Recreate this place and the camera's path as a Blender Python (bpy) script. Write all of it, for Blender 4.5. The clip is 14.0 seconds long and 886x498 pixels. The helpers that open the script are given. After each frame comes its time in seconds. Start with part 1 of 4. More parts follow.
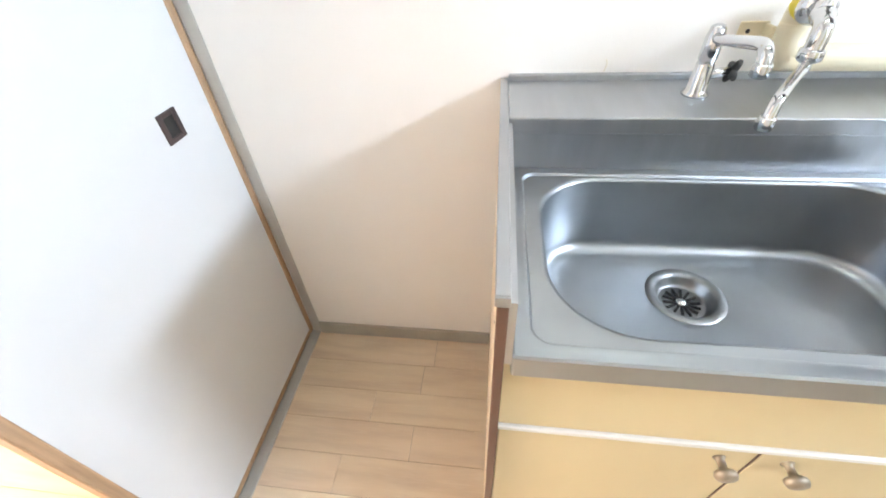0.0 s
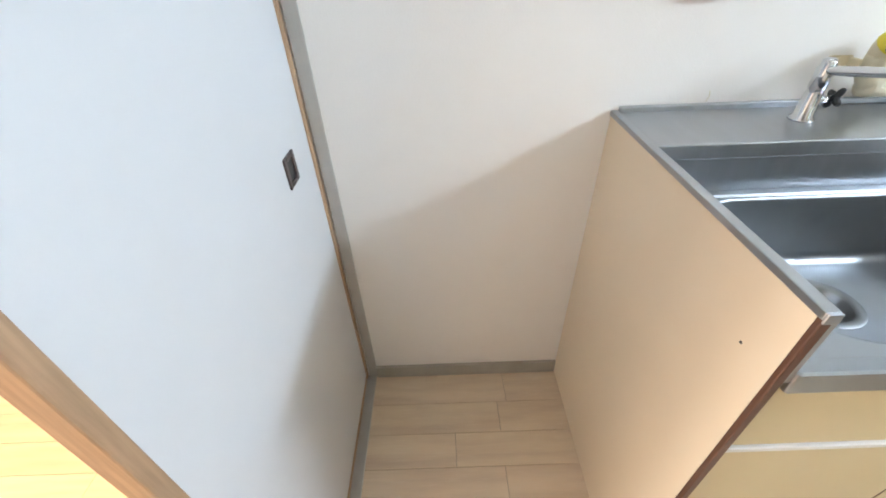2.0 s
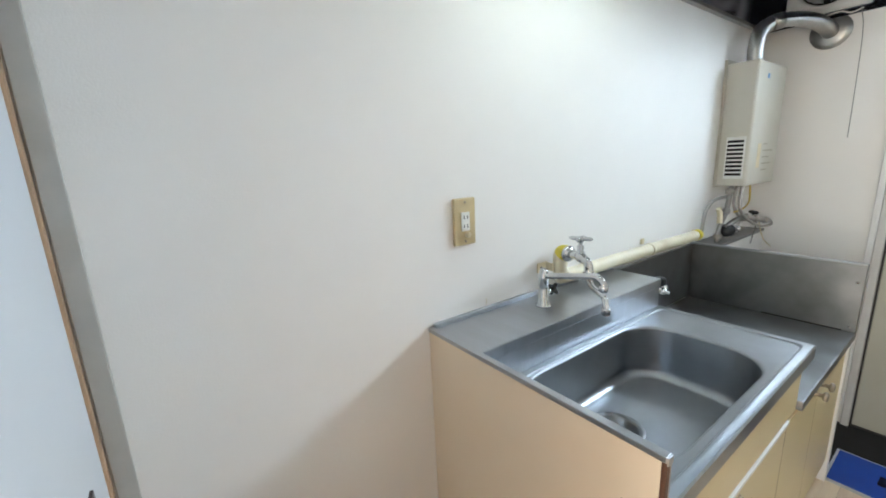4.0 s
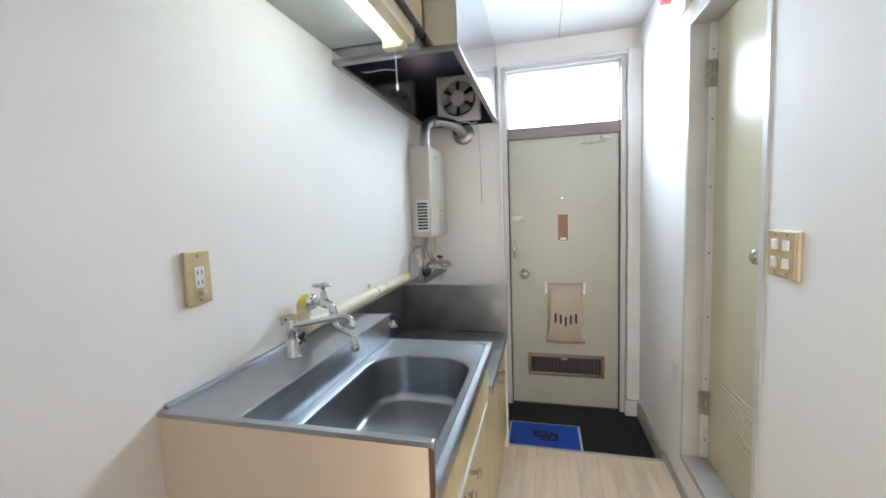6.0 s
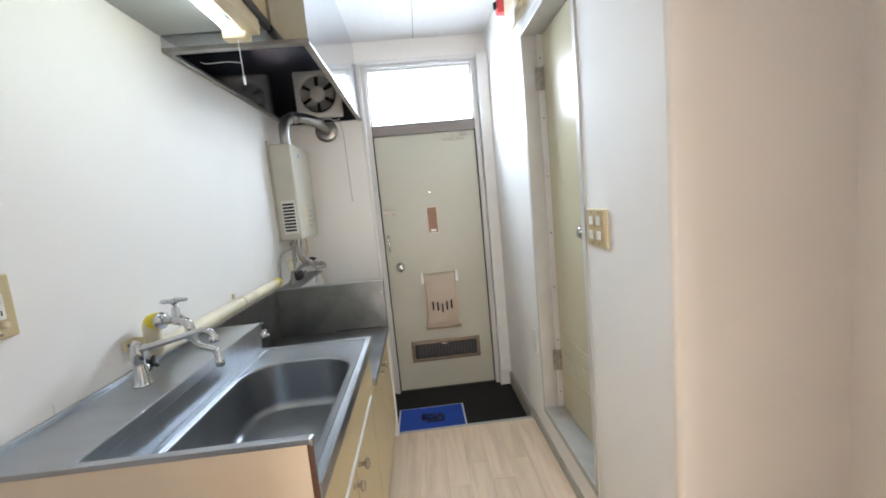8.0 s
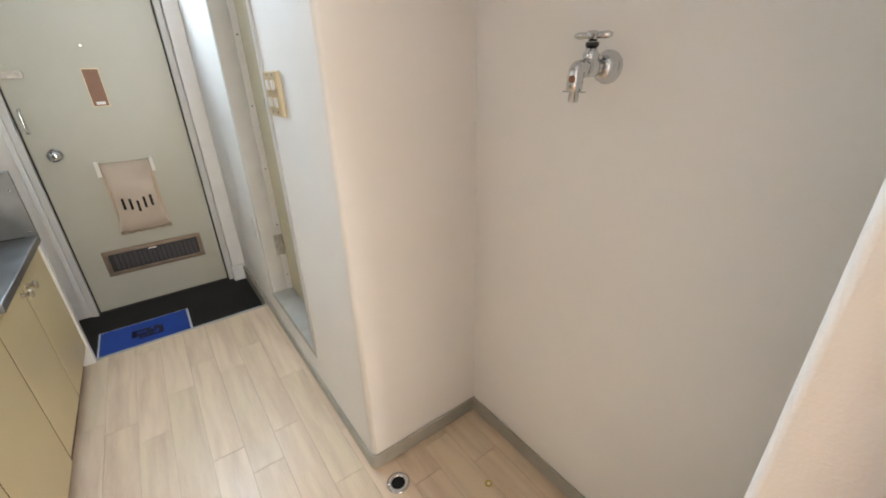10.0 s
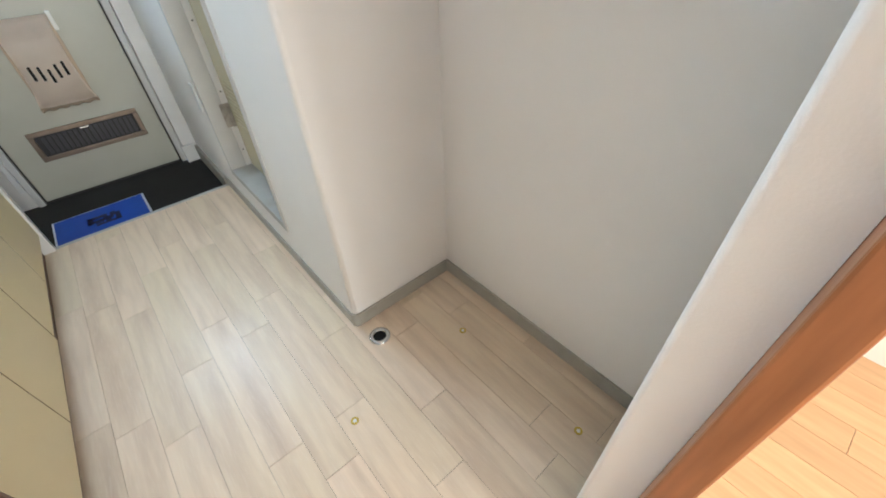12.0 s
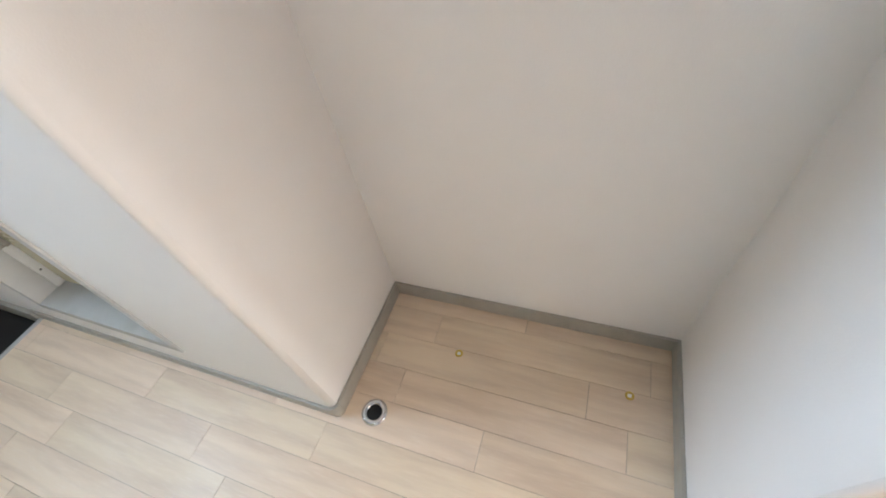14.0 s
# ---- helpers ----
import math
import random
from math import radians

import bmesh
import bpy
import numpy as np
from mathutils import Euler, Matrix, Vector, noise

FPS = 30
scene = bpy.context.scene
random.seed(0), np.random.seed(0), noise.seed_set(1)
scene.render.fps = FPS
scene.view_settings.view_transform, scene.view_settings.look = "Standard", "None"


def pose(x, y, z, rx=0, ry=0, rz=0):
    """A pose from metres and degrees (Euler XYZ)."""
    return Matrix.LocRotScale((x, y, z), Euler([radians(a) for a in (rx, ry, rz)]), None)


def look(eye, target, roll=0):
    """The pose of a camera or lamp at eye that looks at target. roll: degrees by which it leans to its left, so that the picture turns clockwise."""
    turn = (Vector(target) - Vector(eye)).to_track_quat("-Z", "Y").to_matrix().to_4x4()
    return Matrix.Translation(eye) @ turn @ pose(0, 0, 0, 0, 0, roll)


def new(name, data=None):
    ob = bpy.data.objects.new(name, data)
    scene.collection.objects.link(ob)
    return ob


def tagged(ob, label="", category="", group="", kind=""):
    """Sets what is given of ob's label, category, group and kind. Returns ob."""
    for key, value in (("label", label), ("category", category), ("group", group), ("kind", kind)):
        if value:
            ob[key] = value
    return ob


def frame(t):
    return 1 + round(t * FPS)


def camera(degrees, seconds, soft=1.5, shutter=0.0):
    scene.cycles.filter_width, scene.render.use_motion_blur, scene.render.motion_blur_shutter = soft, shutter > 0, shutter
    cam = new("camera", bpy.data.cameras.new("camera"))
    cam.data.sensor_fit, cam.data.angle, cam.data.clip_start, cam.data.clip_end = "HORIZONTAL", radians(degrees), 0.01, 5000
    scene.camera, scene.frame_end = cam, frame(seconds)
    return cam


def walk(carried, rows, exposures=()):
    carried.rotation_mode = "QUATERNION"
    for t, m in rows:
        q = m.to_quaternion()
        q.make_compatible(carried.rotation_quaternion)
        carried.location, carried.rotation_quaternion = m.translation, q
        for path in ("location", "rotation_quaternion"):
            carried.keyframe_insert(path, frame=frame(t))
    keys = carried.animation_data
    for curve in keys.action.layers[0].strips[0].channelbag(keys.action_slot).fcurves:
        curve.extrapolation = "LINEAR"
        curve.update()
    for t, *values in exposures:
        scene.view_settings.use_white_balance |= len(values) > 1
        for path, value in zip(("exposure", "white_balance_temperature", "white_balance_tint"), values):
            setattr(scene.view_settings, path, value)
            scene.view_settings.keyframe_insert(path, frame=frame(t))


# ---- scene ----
cam = camera(96.2, 14.0, soft=1.8)
PATH = [
    (0, (-0.009, -0.839, 1.191), (-0.246, 0.636, -0.138), -3.7),
    (0.5, (-0.235, -0.823, 1.167), (-0.397, 0.62, -0.209), -6.4),
    (1, (-0.359, -0.808, 1.149), (-0.371, 0.544, -0.325), -3.7),
    (1.5, (-0.375, -0.809, 1.134), (-0.372, 0.522, -0.359), -3.4),
    (2, (-0.367, -0.845, 1.201), (-0.375, 0.742, -0.017), -2.3),
    (2.2, (-0.364, -0.858, 1.239), (-0.351, 0.845, 0.191), -1.5),
    (4.3, (-0.563, -0.793, 1.323), (0.695, 0.711, 0.925), -3.6),
    (4.5, (-0.585, -0.827, 1.323), (0.725, 0.638, 0.955), -4.1),
    (5, (-0.591, -0.846, 1.31), (0.969, 0.387, 1.095), -3.0),
    (5.5, (-0.602, -0.8, 1.309), (1.174, 0.111, 1.183), -3.0),
    (6, (-0.616, -0.775, 1.296), (1.315, -0.287, 1.114), -2.1),
    (6.5, (-0.634, -0.784, 1.301), (1.36, -0.766, 1.157), -3.4),
    (7, (-0.632, -0.785, 1.294), (1.358, -0.797, 1.094), -3.5),
    (7.2, (-0.638, -0.787, 1.296), (1.353, -0.794, 1.113), -4.3),
    (9.3, (-0.673, -0.935, 1.25), (1.119, -1.556, 0.615), -4.1),
    (9.5, (-0.683, -0.966, 1.242), (1.02, -1.766, 0.566), -3.3),
    (10, (-0.697, -1.025, 1.214), (0.778, -2.095, 0.39), -1.5),
    (10.5, (-0.709, -1.056, 1.219), (0.653, -2.252, 0.373), -0.6),
    (11, (-0.711, -1.037, 1.196), (0.594, -2.109, 0.124), -2.4),
    (11.5, (-0.708, -1.034, 1.147), (0.483, -2.011, -0.128), -2.3),
    (12, (-0.706, -1.035, 1.141), (0.449, -1.993, -0.181), -2.3),
    (12.5, (-0.676, -1.077, 1.139), (0.456, -2.047, -0.195), -2.1),
    (13, (-0.607, -1.112, 1.144), (0.566, -1.926, -0.257), -6.7),
    (13.5, (-0.466, -1.16, 1.121), (0.543, -2.107, -0.323), -7.9),
    (14, (-0.345, -1.16, 1.114), (0.255, -2.313, -0.406), -11.8),
]
EXPOSURES = [  # seconds, stops, kelvin, tint
    (0.0, 0.97, 6130, 9), (0.5, 0.9, 6150, 10), (1.0, 0.7, 6080, 9), (1.5, 0.62, 6000, 8), (2.2, 0.4, 5950, 6), (4.3, 0.03, 5850, 4), (6.5, -0.08, 5900, 8),
    (9.5, -0.06, 6150, 8), (10.5, 0.08, 5900, 4), (12.0, 0.07, 5450, 2), (13.5, 0.05, 5250, 2), (14.0, 0.2, 5450, 6)]
walk(cam, [(t, look(eye, target, roll)) for t, eye, target, roll in PATH], EXPOSURES)

# ---- world and light ----
world = bpy.data.worlds.new("world")
scene.world = world
world.use_nodes = True
wn = world.node_tree.nodes
sky = wn.new("ShaderNodeTexSky")
sky.sky_type, sky.sun_disc = "NISHITA", False
sky.sun_elevation, sky.sun_rotation = radians(38.7), radians(-109)
world.node_tree.links.new(sky.outputs[0], wn["Background"].inputs[0])
wn["Background"].inputs[1].default_value = 0.1


def area_lamp(name, m, w, h, watts, colour, spread=180):
    d = bpy.data.lights.new(name, "AREA")
    d.shape, d.size, d.size_y, d.energy, d.color = "RECTANGLE", w, h, watts, colour
    d.spread = radians(spread)
    ob = new(name, d)
    ob.matrix_world = m
    return ob


TRANSOM_W, ROOM_W, FILL_W, TUBE = 25.0, 30.0, 52.0, 12.0
sun = new("sun", bpy.data.lights.new("sun", "SUN"))
sun.data.energy, sun.data.angle, sun.data.color = 2.5, radians(0.6), (1.0, 0.93, 0.82)
sun.matrix_world = look((-4.2, -1.8, 2.2), (-1.6, -0.9, 0.0))
# daylight in the fanlight over the entrance door and in the window of the next room, plus an added fill
area_lamp("fanlight_daylight", look((2.215, -0.903, 1.995), (1.215, -0.903, 1.50)), 0.67, 0.30, TRANSOM_W, (0.80, 0.90, 1.0), 135)
area_lamp("room_daylight", look((-3.36, -1.16, 1.12), (-0.3, -1.18, 0.75)), 0.55, 1.9, ROOM_W, (1.0, 0.93, 0.84), 160)
# added wide warm fill that lifts the shaded walls; no curtain or lamp stands here
area_lamp("warm_room_fill", look((-3.38, -1.10, 1.12), (-0.3, -1.12, 0.75)), 2.1, 1.9, FILL_W, (1.0, 0.78, 0.58), 160)


# ---- materials ----
def mat(name, colour, rough=0.5, metal=0.0, vary=0.06, scale=6.0, bump=0.0, bump_scale=200.0, stretch=(1, 1, 1),
        island=0.0, rough_vary=0.0, stain=None, stain_amount=0.0, stain_scale=2.5, coat=0.0):
    m = bpy.data.materials.new(name)
    m.use_nodes = True
    n, l = m.node_tree.nodes, m.node_tree.links
    b = n["Principled BSDF"]
    b.inputs["Roughness"].default_value, b.inputs["Metallic"].default_value = rough, metal
    b.inputs["Coat Weight"].default_value = coat
    co, mp = n.new("ShaderNodeTexCoord"), n.new("ShaderNodeMapping")
    mp.inputs["Scale"].default_value = stretch
    l.new(co.outputs["Object"], mp.inputs["Vector"])
    vec = mp.outputs["Vector"]
    rnd = n.new("ShaderNodeObjectInfo")
    if island:
        off = n.new("ShaderNodeVectorMath")
        off.operation = "MULTIPLY_ADD"
        l.new(rnd.outputs["Random"], off.inputs[0])
        off.inputs[1].default_value = (37.0, 19.0, 23.0)
        l.new(vec, off.inputs[2])
        vec = off.outputs[0]
    big = n.new("ShaderNodeTexNoise")
    big.inputs["Scale"].default_value, big.inputs["Detail"].default_value = scale, 6.0
    l.new(vec, big.inputs["Vector"])
    ramp = n.new("ShaderNodeMapRange")
    ramp.inputs["From Min"].default_value, ramp.inputs["From Max"].default_value = 0.3, 0.7
    ramp.inputs["To Min"].default_value, ramp.inputs["To Max"].default_value = 1 - vary, 1 + vary
    l.new(big.outputs["Fac"], ramp.inputs["Value"])
    fac = ramp.outputs[0]
    if island:
        isl = n.new("ShaderNodeMapRange")
        isl.inputs["To Min"].default_value, isl.inputs["To Max"].default_value = 1 - island, 1 + island
        l.new(rnd.outputs["Random"], isl.inputs["Value"])
        mul = n.new("ShaderNodeMath")
        mul.operation = "MULTIPLY"
        l.new(fac, mul.inputs[0]), l.new(isl.outputs[0], mul.inputs[1])
        fac = mul.outputs[0]
    tint = n.new("ShaderNodeVectorMath")
    tint.operation = "SCALE"
    tint.inputs[0].default_value = colour
    l.new(fac, tint.inputs["Scale"])
    out = tint.outputs[0]
    if stain:
        sn, sr, mx = n.new("ShaderNodeTexNoise"), n.new("ShaderNodeMapRange"), n.new("ShaderNodeMix")
        sn.inputs["Scale"].default_value, sn.inputs["Detail"].default_value = stain_scale, 8.0
        sr.inputs["From Min"].default_value, sr.inputs["From Max"].default_value = 0.5, 0.75
        sr.inputs["To Max"].default_value = stain_amount
        mx.data_type = "RGBA"
        l.new(vec, sn.inputs["Vector"]), l.new(sn.outputs["Fac"], sr.inputs["Value"])
        l.new(sr.outputs[0], mx.inputs["Factor"]), l.new(out, mx.inputs["A"])
        mx.inputs["B"].default_value = (*stain, 1)
        out = mx.outputs["Result"]
    l.new(out, b.inputs["Base Color"])
    if rough_vary:
        rr = n.new("ShaderNodeMapRange")
        rr.inputs["From Min"].default_value, rr.inputs["From Max"].default_value = 0.3, 0.7
        rr.inputs["To Min"].default_value, rr.inputs["To Max"].default_value = max(rough - rough_vary, 0.03), rough + rough_vary
        l.new(big.outputs["Fac"], rr.inputs["Value"]), l.new(rr.outputs[0], b.inputs["Roughness"])
    if bump:
        bn, bp = n.new("ShaderNodeTexNoise"), n.new("ShaderNodeBump")
        bn.inputs["Scale"].default_value, bn.inputs["Detail"].default_value = bump_scale, 4.0
        bp.inputs["Strength"].default_value, bp.inputs["Distance"].default_value = bump, 0.001
        l.new(vec, bn.inputs["Vector"]), l.new(bn.outputs["Fac"], bp.inputs["Height"]), l.new(bp.outputs[0], b.inputs["Normal"])
    return m


def glow(name, colour, strength):
    m = bpy.data.materials.new(name)
    m.use_nodes = True
    b = m.node_tree.nodes["Principled BSDF"]
    b.inputs["Base Color"].default_value = (*colour, 1)
    b.inputs["Emission Color"].default_value, b.inputs["Emission Strength"].default_value = (*colour, 1), strength
    return m


def glass(name):
    m = bpy.data.materials.new(name)
    m.use_nodes = True
    b = m.node_tree.nodes["Principled BSDF"]
    b.inputs["Transmission Weight"].default_value, b.inputs["Roughness"].default_value = 1.0, 0.25
    b.inputs["Base Color"].default_value = (0.95, 0.97, 1, 1)
    return m


def plank_material():
    """Pale printed oak: broad streaks, flowing grain lines and a tone of its own for each board."""
    m = bpy.data.materials.new("pale_oak_plank")
    m.use_nodes = True
    n, l = m.node_tree.nodes, m.node_tree.links
    b = n["Principled BSDF"]
    co, info, mp = n.new("ShaderNodeTexCoord"), n.new("ShaderNodeObjectInfo"), n.new("ShaderNodeVectorMath")
    l.new(co.outputs["Object"], mp.inputs[2])
    l.new(info.outputs["Random"], mp.inputs[0])
    mp.operation, mp.inputs[1].default_value = "MULTIPLY_ADD", (37.0, 19.0, 23.0)

    def noise(scale, detail, stretch):
        st, t = n.new("ShaderNodeVectorMath"), n.new("ShaderNodeTexNoise")
        st.operation, st.inputs[1].default_value = "MULTIPLY", stretch
        t.inputs["Scale"].default_value, t.inputs["Detail"].default_value = scale, detail
        l.new(mp.outputs[0], st.inputs[0]), l.new(st.outputs[0], t.inputs["Vector"])
        return t.outputs["Fac"]

    def span(value, a0, a1, b0, b1):
        t = n.new("ShaderNodeMapRange")
        for key, v in zip(("From Min", "From Max", "To Min", "To Max"), (a0, a1, b0, b1)):
            t.inputs[key].default_value = v
        l.new(value, t.inputs["Value"])
        return t.outputs[0]

    def blend(fac, a, c):
        t = n.new("ShaderNodeMix")
        t.data_type = "RGBA"
        l.new(fac, t.inputs["Factor"])
        for key, v in (("A", a), ("B", c)):
            if isinstance(v, tuple):
                t.inputs[key].default_value = (*v, 1)
            else:
                l.new(v, t.inputs[key])
        return t.outputs["Result"]

    tone = blend(info.outputs["Random"], (0.735, 0.60, 0.42), (0.80, 0.635, 0.47))
    streak = blend(span(noise(2.0, 6, (1.0, 9, 9)), 0.42, 0.72, 0.0, 0.8), tone, (0.58, 0.43, 0.30))
    flow = n.new("ShaderNodeTexWave")
    flow.bands_direction = "Y"
    st = n.new("ShaderNodeVectorMath")
    st.operation, st.inputs[1].default_value = "MULTIPLY", (0.22, 1.0, 1.0)
    l.new(mp.outputs[0], st.inputs[0]), l.new(st.outputs[0], flow.inputs["Vector"])
    for key, v in (("Scale", 5.5), ("Distortion", 9.0), ("Detail", 3.0), ("Detail Scale", 1.6)):
        flow.inputs[key].default_value = v
    lines = blend(span(flow.outputs["Fac"], 0.55, 1.0, 0.0, 0.13), streak, (0.47, 0.34, 0.24))
    fine = blend(span(noise(14.0, 4, (1.5, 16, 16)), 0.5, 0.8, 0.0, 0.28), lines, (0.86, 0.75, 0.62))
    l.new(fine, b.inputs["Base Color"])
    l.new(span(noise(4.0, 4, (1, 3, 3)), 0.3, 0.7, 0.33, 0.50), b.inputs["Roughness"])
    bp = n.new("ShaderNodeBump")
    bp.inputs["Strength"].default_value, bp.inputs["Distance"].default_value = 0.08, 0.001
    l.new(noise(25.0, 4, (1, 8, 8)), bp.inputs["Height"]), l.new(bp.outputs[0], b.inputs["Normal"])
    return m


WALLPAPER = mat("wallpaper", (0.86, 0.832, 0.795), 0.75, vary=0.02, scale=3, bump=0.35, bump_scale=330)
PAINT_WHITE = mat("white_paint", (0.74, 0.73, 0.71), 0.4, vary=0.03, scale=8, bump=0.1, bump_scale=60, stain=(0.5, 0.46, 0.4), stain_amount=0.15)
CEIL = mat("ceiling_board", (0.70, 0.685, 0.67), 0.85, vary=0.03, scale=40, bump=0.6, bump_scale=150)
BASEBOARD = mat("grey_vinyl_base", (0.40, 0.375, 0.32), 0.5, vary=0.06, scale=12, stain=(0.24, 0.2, 0.14), stain_amount=0.35, stain_scale=9)
SILLGREY = mat("grey_painted_wood", (0.45, 0.44, 0.41), 0.45, vary=0.06, scale=10, stain=(0.28, 0.22, 0.15), stain_amount=0.3, stain_scale=8)
FUSUMA = mat("fusuma_paper", (0.62, 0.637, 0.66), 0.62, vary=0.015, scale=4, bump=0.12, bump_scale=500)
FRAMEWOOD = mat("brown_wood_frame", (0.38, 0.25, 0.15), 0.5, vary=0.18, scale=5, stretch=(30, 30, 2), bump=0.15, bump_scale=20)
POSTWOOD = mat("orange_cedar", (0.32, 0.125, 0.045), 0.42, vary=0.22, scale=3, stretch=(22, 22, 1.5), bump=0.15, bump_scale=18)
PLANK = plank_material()
UNDERLAY = mat("plank_joint", (0.32, 0.24, 0.17), 0.7)
ROOMPLANK = mat("orange_oak_plank", (0.64, 0.41, 0.22), 0.30, vary=0.12, scale=3, stretch=(1.3, 12, 12), island=0.1, bump=0.05, bump_scale=25)
CREAM = mat("cream_laminate", (0.64, 0.53, 0.31), 0.38, vary=0.025, scale=3, bump=0.04, bump_scale=180)
CREAMSIDE = mat("pale_cream_board", (0.80, 0.67, 0.50), 0.45, vary=0.03, scale=2.5, bump=0.05, bump_scale=120)
EDGEBROWN = mat("dark_brown_edging", (0.11, 0.05, 0.03), 0.45, vary=0.1)
STEEL = mat("brushed_steel", (0.45, 0.465, 0.49), 0.345, 1.0, vary=0.07, scale=5, stretch=(6, 1, 1), rough_vary=0.04)
STEELBOWL = mat("worn_sink_steel", (0.36, 0.378, 0.40), 0.345, 1.0, vary=0.10, scale=5, rough_vary=0.045, stain=(0.27, 0.28, 0.29), stain_amount=0.4, stain_scale=7)
STEELDULL = mat("stained_steel", (0.26, 0.265, 0.27), 0.38, 1.0, vary=0.22, scale=7, rough_vary=0.08, stain=(0.17, 0.155, 0.14), stain_amount=0.5, stain_scale=5)
HOODSTEEL = mat("polished_hood_steel", (0.66, 0.68, 0.72), 0.14, 1.0, vary=0.04, scale=3, stretch=(2, 20, 20))
HOODDARK = mat("dark_hood_steel", (0.30, 0.315, 0.37), 0.13, 0.97, vary=0.2, scale=5)
HOODLIP = mat("hood_lip_steel", (0.36, 0.35, 0.34), 0.3, 1.0, vary=0.12, scale=9, stain=(0.14, 0.1, 0.07), stain_amount=0.5, stain_scale=11)
CHROME = mat("chrome", (0.64, 0.65, 0.66), 0.09, 1.0, vary=0.03, scale=30, rough_vary=0.04)
DULLMETAL = mat("dull_zinc", (0.42, 0.41, 0.39), 0.35, 1.0, vary=0.1, scale=30)
KNOBMETAL = mat("worn_knob_metal", (0.34, 0.29, 0.23), 0.45, 0.6, vary=0.15, scale=60)
DOORPAINT = mat("grey_green_enamel", (0.46, 0.448, 0.375), 0.36, vary=0.03, scale=3, bump=0.06, bump_scale=90, stain=(0.30, 0.28, 0.21), stain_amount=0.2)
DOORFRAME = mat("grey_steel_frame", (0.56, 0.55, 0.53), 0.4, vary=0.05, scale=8)
MAUVE = mat("mauve_grey_rail", (0.21, 0.18, 0.165), 0.45, vary=0.08, scale=10)
GASKET = mat("black_gasket", (0.03, 0.028, 0.027), 0.6)
TOILETDOOR = mat("pale_yellow_enamel", (0.63, 0.575, 0.40), 0.2, vary=0.02, scale=3)
BEIGEPLASTIC = mat("peach_plastic", (0.86, 0.74, 0.62), 0.36, vary=0.03, scale=9)
CREAMPLASTIC = mat("aged_cream_plastic", (0.70, 0.60, 0.40), 0.36, vary=0.05, scale=20)
BROWNPLASTIC = mat("red_brown_insert", (0.21, 0.085, 0.04), 0.4, vary=0.06, scale=20)
PLATEGOLD = mat("champagne_plate", (0.62, 0.50, 0.29), 0.32, 0.35, vary=0.05, scale=30)
WHITEPLASTIC = mat("white_plastic", (0.78, 0.77, 0.73), 0.35, vary=0.03, scale=20)
YELLOWTAPE = mat("yellow_tape", (0.74, 0.60, 0.05), 0.45, vary=0.12, scale=30)
PIPELAG = mat("cream_pipe_cover", (0.72, 0.65, 0.48), 0.45, vary=0.07, scale=14, stain=(0.5, 0.38, 0.2), stain_amount=0.4, stain_scale=9)
HEATERPAINT = mat("ivory_enamel", (0.60, 0.57, 0.49), 0.33, vary=0.04, scale=5, stain=(0.42, 0.36, 0.26), stain_amount=0.25, stain_scale=5)
BLACK = mat("black_rubber", (0.015, 0.015, 0.016), 0.5, vary=0.2)
DARKHOLE = mat("dark_void", (0.006, 0.006, 0.006), 0.9)
GENKAN = mat("black_entrance_sheet", (0.008, 0.0083, 0.0087), 0.72, vary=0.3, scale=9, bump=0.2, bump_scale=120)
BLUE = mat("blue_mat", (0.010, 0.07, 0.45), 0.55, vary=0.15, scale=5, bump=0.2, bump_scale=300)
MATWHITE = mat("mat_white_edge", (0.75, 0.78, 0.85), 0.55)
NAVY = mat("mat_dark_print", (0.008, 0.012, 0.06), 0.55)
RED = mat("red_plastic", (0.78, 0.09, 0.10), 0.35)
BRASS = mat("brass_eyelet", (0.62, 0.45, 0.10), 0.3, 1.0)
HANDLEDARK = mat("dark_bronze_pull", (0.075, 0.055, 0.055), 0.4, 0.3, vary=0.1)
PRINT = mat("grey_print", (0.2, 0.2, 0.19), 0.5)
BACK = glow("sky_beyond", (0.95, 0.98, 1.0), 4.5)
TUBEGLOW = glow("lit_fluorescent_tube", (0.93, 1.0, 0.95), TUBE)
FLUE = mat("corrugated_foil", (0.46, 0.46, 0.45), 0.3, 1.0, vary=0.12, scale=30)
HINGE = mat("tarnished_hinge", (0.42, 0.39, 0.35), 0.4, 0.8, vary=0.2, scale=40)
GLASS = glass("frosted_glass")


# ---- mesh helpers ----
def box(bm, lo, hi, bevel=0.0, seg=2):
    c = [(a + b) / 2 for a, b in zip(lo, hi)]
    d = [abs(b - a) for a, b in zip(lo, hi)]
    r = bmesh.ops.create_cube(bm, size=1, matrix=Matrix.Translation(c) @ Matrix.Diagonal((*d, 1)))
    if bevel:
        es = list({e for v in r["verts"] for e in v.link_edges})
        bmesh.ops.bevel(bm, geom=es, offset=min(bevel, min(d) * 0.45), segments=seg, profile=0.5, affect="EDGES")
    return bm


